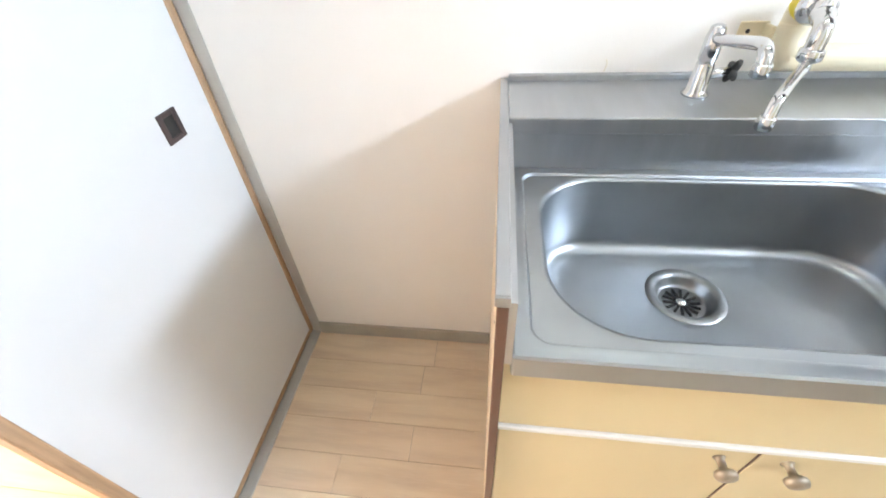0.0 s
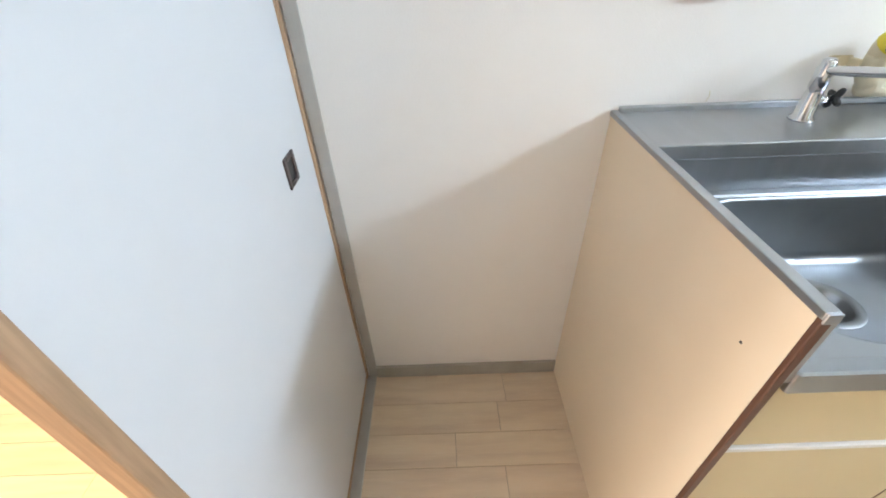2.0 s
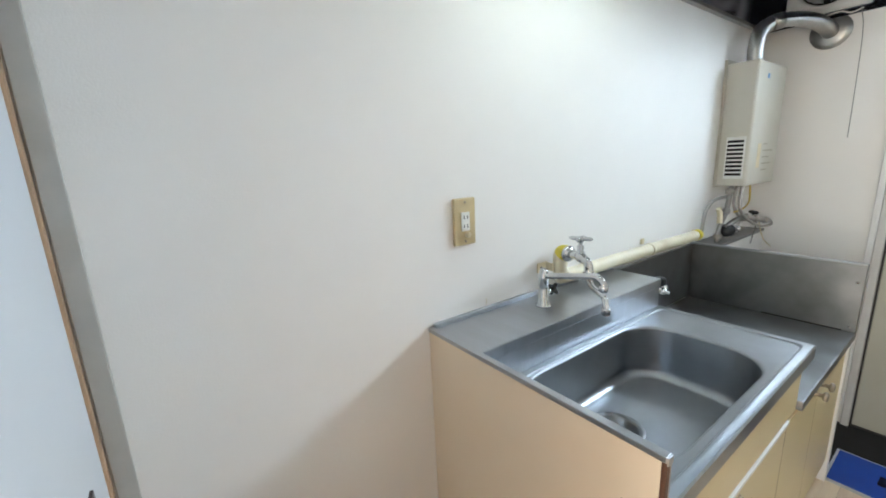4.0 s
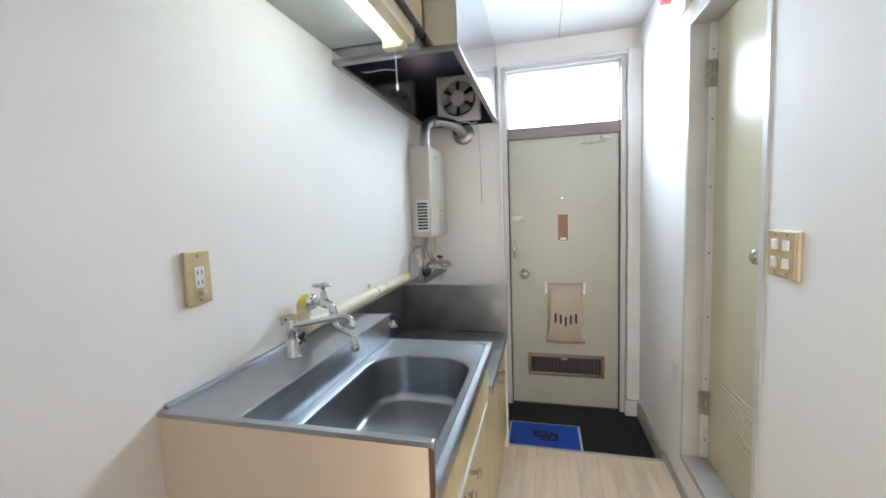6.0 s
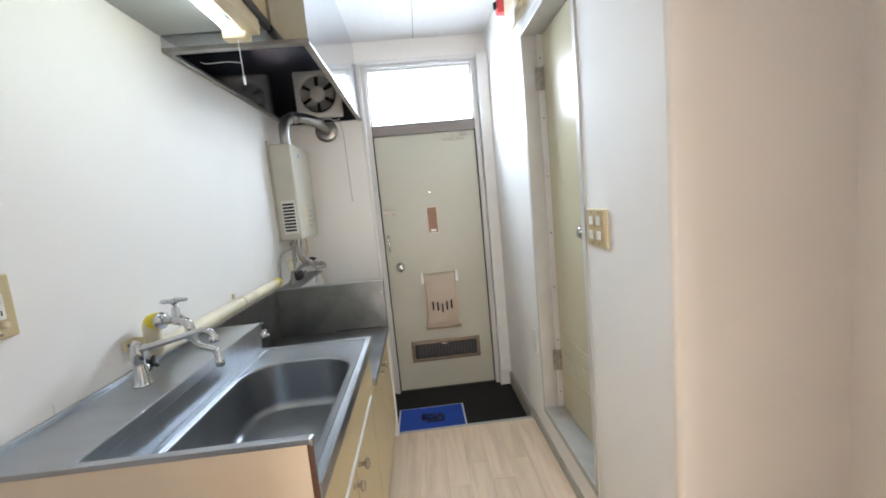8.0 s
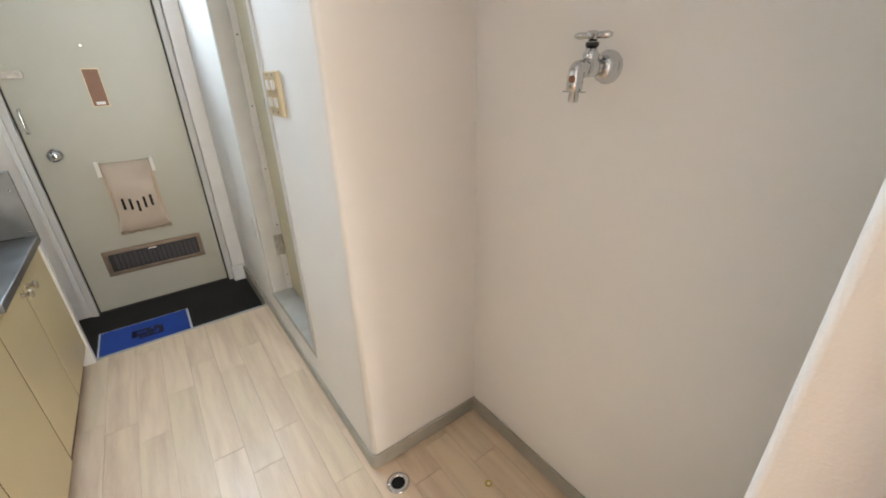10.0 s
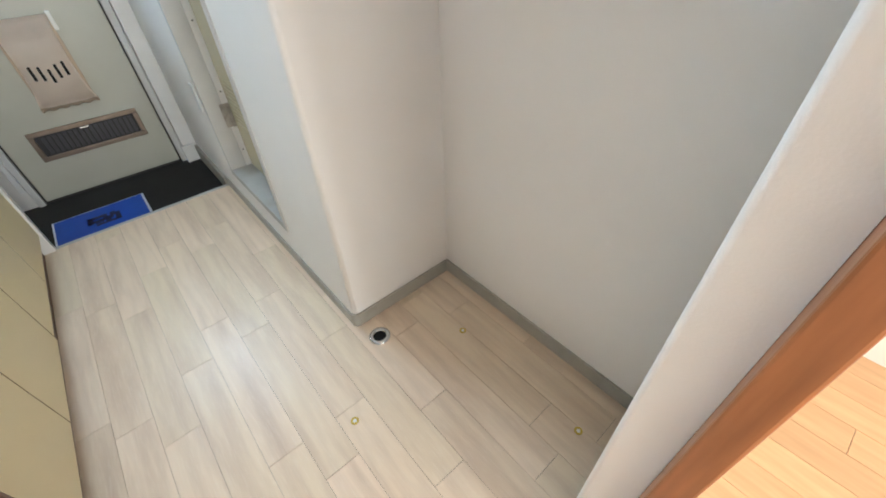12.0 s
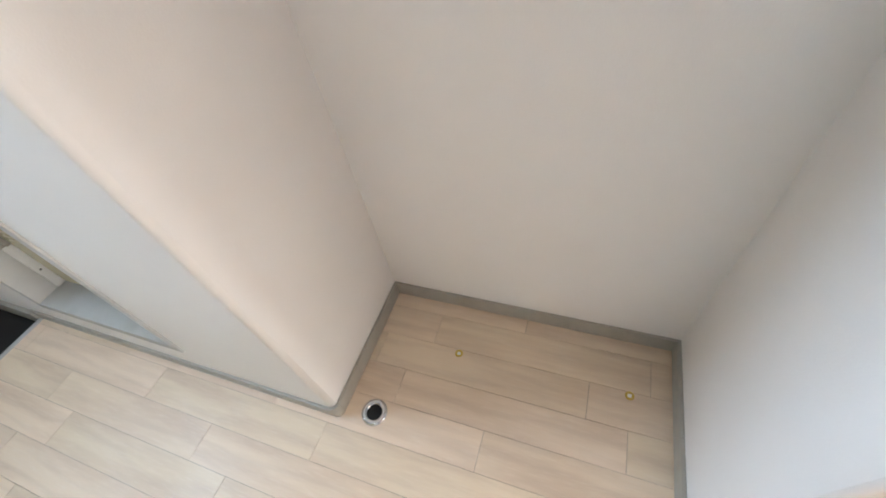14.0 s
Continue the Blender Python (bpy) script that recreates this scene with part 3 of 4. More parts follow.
for a in (0.3, 0.3 + math.pi / 2):
    d = Vector((math.cos(a), math.sin(a), 0))
    sweep(bm, [Vector((0.466, -0.118, 1.060)) + d * k for k in (-0.033, -0.026, -0.008, 0.008, 0.026, 0.033)], [0.003, 0.0062, 0.0055, 0.0055, 0.0062, 0.003], 10)
turn(bm, (0.466, -0.118, 1.052), (0, 0, 1), [(0.009, 0), (0.010, 0.010), (0.006, 0.015)], 14)
part("cross_handle", bm, CHROME, v)
part("union_nut", turn(B(), (0.452, -0.157, 0.972), (0, 0, -1), [(0.012, 0), (0.0165, 0.003), (0.0165, 0.016), (0.011, 0.020)], 8), CHROME, v)
part("spout", sweep(B(), arc([(0.452, -0.157, 0.962), (0.446, -0.166, 0.946), (0.425, -0.190, 0.938), (0.390, -0.238, 0.938), (0.376, -0.256, 0.934), (0.370, -0.264, 0.916), (0.369, -0.265, 0.902)]), 0.0082), CHROME, v)
part("nozzle", turn(B(), (0.369, -0.265, 0.916), (0, 0, -1), [(0.0095, 0), (0.0112, 0.003), (0.0112, 0.017), (0.009, 0.02)]), CHROME, v)

# lagged water pipe on the wall
p = thing("lagged_pipe", (1.0, 0.0, 0.92), "cream lagged water pipe along the wall with yellow tape", "pipe", shift=(-0.006, 0, 0.029))
part("pipe_run", sweep(B(), arc([(0.484, -0.036, 0.976), (0.484, -0.036, 0.945), (0.50, -0.036, 0.928), (0.53, -0.036, 0.921), (1.0, -0.036, 0.919), (1.47, -0.036, 0.917)], 8), 0.0225), PIPELAG, p)
part("elbow", sweep(B(), arc([(0.484, -0.036, 0.968), (0.484, -0.036, 0.992), (0.485, -0.046, 1.003), (0.486, -0.062, 1.003)]), 0.0215), PIPELAG, p, "cream lagged elbow")
part("tape_band", sweep(B(), [(1.445, -0.036, 0.917), (1.475, -0.036, 0.917)], 0.0245), YELLOWTAPE, p, "yellow tape")
part("bracket", boxes(((0.415, -0.006, 0.942), (0.462, -0.0005, 0.972)), ((0.455, -0.03, 0.945), (0.462, -0.0005, 0.969)), bevel=0.002), CREAMPLASTIC, p, "cream pipe clip")
part("bracket_screw", turn(B(), (0.43, -0.006, 0.957), (0, -1, 0), [(0.004, 0), (0.003, 0.002)], 10), BLACK, p)
part("clip_band", sweep(B(), [(1.032, -0.036, 0.919), (1.050, -0.036, 0.919)], 0.0245), PIPELAG, p, "cream pipe clip")
part("clip_tab", box(B(), (1.033, -0.010, 0.936), (1.049, -0.0005, 0.958), 0.002), CREAMPLASTIC, p, "cream pipe clip")
part("tape_band", sweep(B(), arc([(0.4842, -0.0385, 0.995), (0.485, -0.046, 1.003), (0.4862, -0.054, 1.0035), (0.4864, -0.0625, 1.003)]), 0.0238), YELLOWTAPE, p, "yellow tape")
solid("wall_crack", sweep(B(), arc([(0.195, -0.0005, LEDGE + 0.012), (0.199, -0.0005, LEDGE + 0.024), (0.196, -0.0005, LEDGE + 0.034)]), 0.0008, 6), PIPELAG, "short brown sealant crack above the ledge", "crack", kind="structure")


# ---- sockets and switches ----
def screw(parent, c, axis):
    part("screw", turn(B(), c, axis, [(0.0035, 0), (0.003, 0.0015), (0.001, 0.002)], 10), KNOBMETAL, parent)


o = thing("wall_socket", (0.123, 0, 1.142), "champagne metal socket plate with white outlets and an earth terminal", "socket", shift=(-0.002, 0, 0.0265))
part("plate", box(B(), (0.089, -0.011, 1.081), (0.158, -0.0005, 1.203), 0.003), PLATEGOLD, o)
insert = part("outlet_insert", box(B(), (0.110, -0.0135, 1.118), (0.137, -0.010, 1.167), 0.0015), WHITEPLASTIC, o, "white two-gang outlet")
for zz in (1.131, 1.154):
    for xx in (0.118, 0.129):
        part("pin_slot", box(B(), (xx - 0.0013, -0.0139, zz - 0.0045), (xx + 0.0013, -0.0130, zz + 0.0045)), BLACK, insert)
part("earth_terminal", turn(B(), (0.1285, -0.010, 1.108), (0, -1, 0), [(0.0075, 0), (0.0075, 0.008), (0.005, 0.012)], 14), CREAMPLASTIC, o)
screw(o, (0.1235, -0.011, 1.192), (0, -1, 0))
screw(o, (0.1235, -0.011, 1.091), (0, -1, 0))

sp = thing("switch_plate", (0.485, TOILETY, 1.135), "champagne switch plate with four white rocker switches", "switch", shift=(0.062, 0, 0.028))
part("surround", box(B(), (0.419, TOILETY, 1.074), (0.551, TOILETY + 0.009, 1.194), 0.004), CREAMPLASTIC, sp)
part("plate", box(B(), (0.430, TOILETY + 0.008, 1.078), (0.551, TOILETY + 0.0105, 1.191), 0.002), PLATEGOLD, sp)
for xx in (0.463, 0.513):
    for zz in (1.112, 1.157):
        part("rocker", box(B(), (xx - 0.012, TOILETY + 0.010, zz - 0.013), (xx + 0.012, TOILETY + 0.0155, zz + 0.013), 0.003), WHITEPLASTIC, sp)
    for zz in (1.086, 1.183):
        screw(sp, (xx, TOILETY + 0.0105, zz), (0, 1, 0))

# ---- gas cooker stand ----
GX, GZ = 1.502, 0.640
g = thing("cooker_stand", ((SW + GX) / 2, -0.29, 0), "low cream cooker stand with stained steel top and splashbacks", "cabinet")
part("worktop", box(B(), (SW + 0.002, -0.584, GZ - 0.03), (GX - 0.016, -0.012, GZ), 0.004), STEELDULL, g)
part("back_splash", box(B(), (SW + 0.002, -0.013, GZ), (GX - 0.016, -0.001, 0.897), 0.002), STEELDULL, g, "stained steel splashback")
sp2 = part("side_splash", box(B(), (GX - 0.015, -0.584, GZ - 0.03), (GX, -0.001, 0.900), 0.003), STEELDULL, g, "stained steel side splashback")
for zz in (0.66, 0.83):
    part("rivet", turn(B(), (GX - 0.016, -0.565, zz), (-1, 0, 0), [(0.005, 0), (0.004, 0.003), (0.001, 0.004)], 10), CHROME, sp2)
part("sealant_gap", box(B(), (GX - 0.0185, -0.545, GZ - 0.001), (GX - 0.0148, -0.300, GZ + 0.004), 0.001), BLACK, g, "blackened sealant gap")
part("top_fold", box(B(), (GX - 0.018, -0.584, 0.896), (GX + 0.001, -0.001, 0.903), 0.002), STEEL, g, "bright folded top edge")
part("end_post", box(B(), (GX - 0.028, -0.578, 0.0), (GX + 0.004, -0.001, GZ - 0.03), 0.002), PAINT_WHITE, g, "white painted end board")
# again dark, so the gaps between the doors look shaded
part("carcass", boxes(((SW + 0.003, -0.545, 0.06), (GX - 0.03, -0.53, GZ - 0.035)), ((SW + 0.003, -0.53, 0.05), (GX - 0.03, -0.001, 0.065))), EDGEBROWN, g, "inner frame, coloured dark brown to shade the door gaps")
part("rail", box(B(), (SW, DOORF + 0.004, 0.599), (GX - 0.031, -0.548, GZ - 0.031)), CREAM, g)
part("plinth", box(B(), (SW + 0.003, -0.534, 0), (GX - 0.03, -0.49, 0.058)), EDGEBROWN, g, "dark recessed plinth")
mid = 1.085
cabinet_door(SPLIT + 0.005, mid - 0.002, 0.098, 0.598, DOORF, g, mid - 0.040, GZ - 0.072)
cabinet_door(mid + 0.002, GX - 0.031, 0.098, 0.598, DOORF, g, mid + 0.040, GZ - 0.072)

gc = thing("gas_cock", (SW, -0.150, 0.848), "small chrome gas cock with black handle and white rose", "gas cock")
part("rose", turn(B(), (SW + 0.0005, -0.150, 0.848), (1, 0, 0), [(0.021, 0), (0.021, 0.006), (0.016, 0.010)], 20), WHITEPLASTIC, gc, "white plastic rose")
part("body", turn(B(), (SW + 0.010, -0.150, 0.848), (1, -0.15, 0), [(0.009, 0), (0.009, 0.026), (0.014, 0.030), (0.015, 0.050), (0.010, 0.056), (0.008, 0.070), (0.011, 0.072), (0.009, 0.084)], 16), CHROME, gc)
part("stem", sweep(B(), [(SW + 0.052, -0.156, 0.852), (SW + 0.052, -0.156, 0.868)], 0.006, 10), CHROME, gc)
part("lever", box(B(), (SW + 0.038, -0.176, 0.864), (SW + 0.068, -0.142, 0.893), 0.007), BLACK, gc, "black handle")
part("side_nut", turn(B(), (SW + 0.052, -0.162, 0.846), (0.3, -1, -0.2), [(0.010, 0), (0.013, 0.004), (0.013, 0.016), (0.007, 0.020), (0.007, 0.030)], 8), CHROME, gc)

# ledge behind the stand with the heater's pipework
lw = solid("pipe_ledge", boxes(((GX + 0.007, -0.50, GEN), (GX + 0.04, -0.105, 0.86)), ((GX + 0.007, -0.105, GEN), (DOORX - 0.002, -0.001, 0.884))), PAINT_WHITE, "low white boxed-in ledge under the water heater", "ledge", kind="structure")
solid("ledge_top", box(B(), (GX + 0.006, -0.112, 0.885), (DOORX - 0.004, -0.002, 0.898), 0.003), STEELDULL, "dark stained steel ledge under the heater pipes", "shelf")

# ---- water heater ----
h = thing("water_heater", (1.8, 0, 1.11), "ivory wall-mounted gas water heater with side louvres", "water heater")
HX0, HX1, HZ0, HZ1, HYF = 1.674, 2.055, 1.150, 1.695, -0.134
part("casing", box(B(), (HX0, HYF, HZ0), (HX1, -0.010, HZ1), 0.010, 3), HEATERPAINT, h)
part("back_plate", box(B(), (HX0 + 0.004, -0.010, HZ0 - 0.005), (HX1 - 0.012, -0.001, HZ1 + 0.02)), HEATERPAINT, h)
lv = part("louvre_frame", box(B(), (HX0 - 0.003, -0.118, 1.185), (HX0 + 0.004, -0.040, 1.375), 0.002), WHITEPLASTIC, h, "pale louvre frame")
for i in range(9):
    z = 1.200 + i * 0.0185
    part("louvre_slot", box(B(), (HX0 - 0.0042, -0.111, z), (HX0 - 0.0028, -0.047, z + 0.011)), DARKHOLE, lv)
part("badge", box(B(), (HX0 + 0.12, HYF - 0.0012, 1.625), (HX0 + 0.142, HYF + 0.001, 1.645)), mat("blue_badge", (0.1, 0.3, 0.6), 0.4), h, "small blue badge")
part("notice", box(B(), (HX0 + 0.10, HYF - 0.0012, 1.23), (HX0 + 0.14, HYF + 0.001, 1.34)), CREAMPLASTIC, h, "aged paper notice")
for i in range(5):
    part("notice_line", box(B(), (HX0 + 0.17, HYF - 0.0012, 1.215 + 0.03 * i), (HX0 + (0.24, 0.29, 0.26, 0.30, 0.22)[i], HYF + 0.001, 1.221 + 0.03 * i)), mat("faded_print", (0.44, 0.40, 0.31), 0.5) if i == 0 else bpy.data.materials["faded_print"], h)
fl = thing("flue_pipe", (1.86, -0.09, 1.64), "corrugated silver flue pipe bent into the wall plate", "flue pipe", shift=(0.063, -0.008, 0.053))
path = arc([(1.70, -0.078, 1.645), (1.70, -0.078, 1.72), (1.72, -0.09, 1.785), (1.79, -0.15, 1.812), (1.88, -0.215, 1.805), (1.96, -0.245, 1.785), (2.045, -0.25, 1.772)], 10)
part("pipe", sweep(B(), path, [0.0285 + (0.0028 if i % 2 else 0) for i in range(len(path))], 18), FLUE, fl)
part("wall_plate", turn(B(), (2.049, -0.25, 1.772), (-1, 0, 0), [(0.074, 0), (0.074, 0.003), (0.05, 0.006), (0.031, 0.010)], 28), DULLMETAL, fl, "round silver wall plate")
part("collar", sweep(B(), [path[24], path[26], path[28]], 0.034, 18), DULLMETAL, fl)
# pipework below the heater
pw = thing("heater_pipework", (1.72, -0.09, 0.898), "grimy tangle of valves and grey hoses under the heater", "pipework")
for nm, pts, r, m_, lab in (
        ("feed_pipe", [(1.494, -0.040, 0.95), (1.495, -0.045, 1.02), (1.509, -0.045, 1.052), (1.554, -0.05, 1.087), (1.617, -0.055, 1.098), (1.690, -0.065, 1.101)], 0.0075, DULLMETAL, "bent grey feed pipe"),
        ("standpipe", [(1.691, -0.075, 1.152), (1.675, -0.075, 1.077), (1.657, -0.075, 1.03), (1.60, -0.08, 0.985), (1.576, -0.08, 0.945), (1.569, -0.08, 0.899)], 0.0105, HOODLIP, "worn metal standpipe"),
        ("drain_stub", [(1.581, -0.08, 0.986), (1.590, -0.075, 1.028), (1.580, -0.07, 1.056)], 0.0115, PIPELAG, "cream drain stub"),
        ("manifold", [(1.586, -0.10, 0.966), (1.638, -0.12, 0.997), (1.724, -0.13, 1.003), (1.834, -0.14, 0.984), (2.01, -0.15, 0.955)], 0.012, HOODLIP, "grimy dark manifold pipe"),
        ("flexible_hose", [(1.698, -0.115, 1.152), (1.640, -0.13, 1.078), (1.648, -0.14, 1.033), (1.728, -0.15, 0.987), (1.88, -0.155, 0.944), (2.037, -0.155, 0.935), (1.988, -0.15, 0.968), (1.882, -0.14, 0.983)], 0.0065, HINGE, "grey flexible hose"),
        ("gas_tube", [(1.815, -0.11, 1.152), (1.793, -0.12, 1.073), (1.712, -0.12, 1.042), (1.647, -0.11, 1.035)], 0.0035, BRASS, "thin brass tube"),
        ("thin_pipe", [(1.708, -0.09, 1.152), (1.665, -0.10, 1.077), (1.676, -0.11, 1.031), (1.733, -0.12, 0.99)], 0.006, HINGE, "tarnished thin pipe"),
        ("wire", [(1.866, -0.14, 0.975), (1.850, -0.14, 0.93), (1.812, -0.14, 0.865)], 0.0022, PRINT, "hanging grey wire"),
        ("wire", [(1.887, -0.14, 0.975), (1.953, -0.15, 0.873), (2.056, -0.16, 0.815)], 0.0022, CREAMPLASTIC, "hanging cream wire")):
    part(nm, sweep(B(), arc(pts, 8), r, 10), m_, pw, lab)
for c, ax, rr, m_ in (((1.572, -0.08, 0.925), (0, 0, 1), 0.019, HINGE), ((1.66, -0.075, 1.035), (0.2, 0, 1), 0.016, DULLMETAL), ((1.688, -0.075, 1.125), (0, 0, 1), 0.021, HINGE),
                      ((1.724, -0.13, 1.003), (1, -0.1, 0), 0.021, HINGE), ((1.83, -0.14, 0.985), (1, -0.1, -0.2), 0.019, HINGE), ((1.95, -0.148, 0.966), (1, 0, -0.2), 0.017, HINGE)):
    part("nut", turn(B(), c, ax, [(rr * 0.6, -0.014), (rr, -0.010), (rr, 0.010), (rr * 0.6, 0.014)], 6), m_, pw, "tarnished pipe nut")
part("gas_valve", turn(B(), (1.585, -0.085, 0.95), (0.5, -0.5, 0.1), [(0.012, 0), (0.026, 0.008), (0.030, 0.026), (0.028, 0.044), (0.018, 0.056), (0.006, 0.060)], 18), BLACK, pw, "black bulbous gas valve")
part("valve_cap", turn(B(), (1.632, -0.128, 0.958), (0.5, -0.6, 0.1), [(0.016, 0), (0.016, 0.012), (0.010, 0.018)], 14), CHROME, pw, "bright valve cap")
part("valve_stem", sweep(B(), [(1.80, -0.14, 0.99), (1.803, -0.14, 1.015)], 0.006, 10), CHROME, pw)
part("tap_wheel", turn(B(), (1.803, -0.14, 1.012), (0, -0.2, 1), [(0.006, 0), (0.020, 0.003), (0.022, 0.010), (0.016, 0.014), (0.005, 0.016)], 10), BLACK, pw, "black tap wheel")

# ---- wall cabinet and cooker hood ----
wc = thing("wall_cabinet", (0.41, 0, 1.93), "cream wall cabinet with grey underside and dark pull strip", "cabinet")
part("bottom_board", box(B(), (0.0, -0.352, 1.930), (0.814, -0.001, 1.944)), mat("grey_board", (0.42, 0.44, 0.42), 0.45, vary=0.03), wc, "pale grey underside")
part("carcass", box(B(), (0.0, -0.35, 1.944), (0.814, -0.001, CEILING - 0.001)), CREAMSIDE, wc)
part("pull_strip", box(B(), (0.0, -0.374, 1.920), (0.814, -0.352, 1.946), 0.003), BLACK, wc, "glossy black pull strip")
for x0 in (0.002, 0.406):
    part("door", box(B(), (x0, -0.370, 1.950), (x0 + 0.400, -0.350, CEILING - 0.01), 0.002), CREAM, wc, "cream laminate door")

kl = thing("kitchen_lamp", (0.42, -0.31, 1.89), "lit fluorescent kitchen lamp in an aged cream housing", "lamp", shift=(0.004, 0, 0.0385))
part("housing", box(B(), (0.08, -0.362, 1.835), (0.735, -0.318, 1.891), 0.006), CREAMPLASTIC, kl)
for x0, x1 in ((0.080, 0.115), (0.690, 0.735)):
    part("tube_holder", box(B(), (x0, -0.335, 1.815), (x1, -0.255, 1.872), 0.008), CREAMPLASTIC, kl)
part("tube", sweep(B(), [(0.115, -0.285, 1.842), (0.690, -0.285, 1.842)], 0.0155, 16), TUBEGLOW, kl, "lit white tube")
part("pull_cord", sweep(B(), arc([(0.70, -0.30, 1.815), (0.703, -0.30, 1.77), (0.712, -0.298, 1.70)]), 0.0012, 6), WHITEPLASTIC, kl, "white pull cord")
part("cord_string", sweep(B(), arc([(0.706, -0.30, 1.745), (0.74, -0.24, 1.765), (0.80, -0.15, 1.785), (0.822, -0.12, 1.800)]), 0.0009, 6), WHITEPLASTIC, kl, "thin white string")
part("cord_bob", turn(B(), (0.712, -0.298, 1.705), (0, 0, -1), [(0.002, 0), (0.004, 0.008), (0.0045, 0.022), (0.002, 0.026)], 10), WHITEPLASTIC, kl)

hd = thing("cooker_hood", (1.43, -0.24, 1.84), "polished steel cooker hood with a dark steel inside", "cooker hood")
H0, H1, HF, HB = 0.822, DOORX - 0.002, -0.492, 1.878
part("front_panel", box(B(), (H0, HF, HB), (H1, HF + 0.004, CEILING - 0.001)), HOODSTEEL, hd, "mirror-like steel front")
part("side_panel", box(B(), (H0, HF + 0.004, HB), (H0 + 0.004, -0.001, CEILING - 0.001)), HOODSTEEL, hd)
part("lip", boxes(((H0 - 0.006, HF - 0.004, HB - 0.004), (H0 + 0.024, -0.001, HB + 0.012)), ((H0 + 0.024, HF - 0.004, HB - 0.004), (H1, HF + 0.024, HB + 0.012)), ((H0 + 0.024, -0.022, HB - 0.004), (H1, -0.001, HB + 0.012)), bevel=0.003), HOODLIP, hd, "stained folded steel lip")
part("inner_back", box(B(), (H0 + 0.006, -0.008, HB + 0.012), (H1, -0.002, 2.31)), HOODDARK, hd, "dark steel inner panel")
part("inner_front", box(B(), (H0 + 0.006, HF + 0.006, HB + 0.012), (H1, HF + 0.012, 2.31)), HOODDARK, hd, "dark steel inner panel")
part("inner_side", box(B(), (H0 + 0.006, HF + 0.012, HB + 0.012), (H0 + 0.012, -0.008, 2.31)), HOODDARK, hd, "dark steel inner panel")
part("inner_top", box(B(), (H0 + 0.006, HF + 0.006, 2.31), (H1, -0.002, 2.316)), HOODDARK, hd, "dark steel inner panel")
part("inner_end", box(B(), (DOORX - 0.008, HF + 0.012, 1.88), (DOORX - 0.002, -0.008, 2.31)), HOODDARK, hd, "dark steel inner panel")

fan = thing("extractor_fan", (DOORX - 0.03, -0.236, 1.905), "white square extractor fan with grey blades, at rest", "fan")
FY, FZ, FR, FX = -0.236, 2.056, 0.119, DOORX - 0.042
bm = B()
n48 = [2 * math.pi * (i + 0.5) / 48 for i in range(48)]
lp = [[(FX + 0.03, FY + a, FZ + b) for a, b, _ in rounded(0, 0, 0.147, 0.149, 0.012, 0)], [(FX, FY + a, FZ + b) for a, b, _ in rounded(0, 0, 0.143, 0.145, 0.012, 0)],
      [(FX - 0.004, FY + (FR + 0.012) * math.cos(t), FZ + (FR + 0.012) * math.sin(t)) for t in n48], [(FX - 0.002, FY + FR * math.cos(t), FZ + FR * math.sin(t)) for t in n48],
      [(FX + 0.028, FY + (FR - 0.006) * math.cos(t), FZ + (FR - 0.006) * math.sin(t)) for t in n48]]
loft(bm, lp)
part("fan_frame", bm, WHITEPLASTIC, fan, "white plastic frame")
part("duct", turn(B(), (FX + 0.0255, FY, FZ), (1, 0, 0), [(FR - 0.004, 0), (FR - 0.004, 0.002)], 32), DARKHOLE, fan)
part("hub", turn(B(), (FX + 0.024, FY, FZ), (-1, 0, 0), [(0.049, 0), (0.049, 0.024), (0.043, 0.030), (0.010, 0.032)], 24), WHITEPLASTIC, fan)
for i in range(6):
    a0 = 2 * math.pi * i / 6
    bm = B()
    rows = []
    for r in (0.038, 0.075, 0.108):
        w = 0.50 + 1.0 * (r - 0.038)
        rows.append([bm.verts.new((FX + 0.012 - 0.012 * k, FY + r * math.cos(a0 + w * (k - 0.5) * 1.4), FZ + r * math.sin(a0 + w * (k - 0.5) * 1.4))) for k in (0, 0.33, 0.66, 1)])
    for a, b in zip(rows, rows[1:]):
        for k in range(3):
            bm.faces.new((a[k], a[k + 1], b[k + 1], b[k])).smooth = True
    bmesh.ops.solidify(bm, geom=bm.faces[:], thickness=0.002)
    part("blade", bm, mat("grey_fan_blade", (0.72, 0.72, 0.70), 0.4) if i == 0 else bpy.data.materials["grey_fan_blade"], fan, "grey plastic blade")
part("mount", box(B(), (FX + 0.029, FY - 0.14, FZ - 0.142), (DOORX - 0.008, FY + 0.14, FZ + 0.142)), WHITEPLASTIC, fan)
cord = thing("fan_cord", (DOORX - 0.01, -0.36, 1.89), "thin grey pull cord hanging from the extractor fan", "cord")
part("cord_line", sweep(B(), arc([(FX, -0.352, 1.905), (DOORX - 0.012, -0.366, 1.80), (DOORX - 0.010, -0.372, 1.55), (DOORX - 0.010, -0.374, 1.35)]), 0.0014, 6), PRINT, cord)
part("cable", sweep(B(), arc([(FX + 0.005, -0.36, 1.890), (DOORX - 0.016, -0.32, 1.886), (DOORX - 0.016, -0.28, 1.900), (DOORX - 0.016, -0.21, 1.890)]), 0.0035, 8), WHITEPLASTIC, cord)

# ---- entrance door ----
Y0, Y1, YM = -0.554, -1.252, -0.903          # clear opening and its middle
FA, FB, RAIL0, RAIL1, GLTOP, HEAD = DOORX - 0.020, DOORX + 0.08, 1.758, 1.830, 2.194, 2.215
df = thing("entrance_frame", (DOORX, YM, GEN), "grey steel door frame with a fanlight above", "door frame", kind="structure")
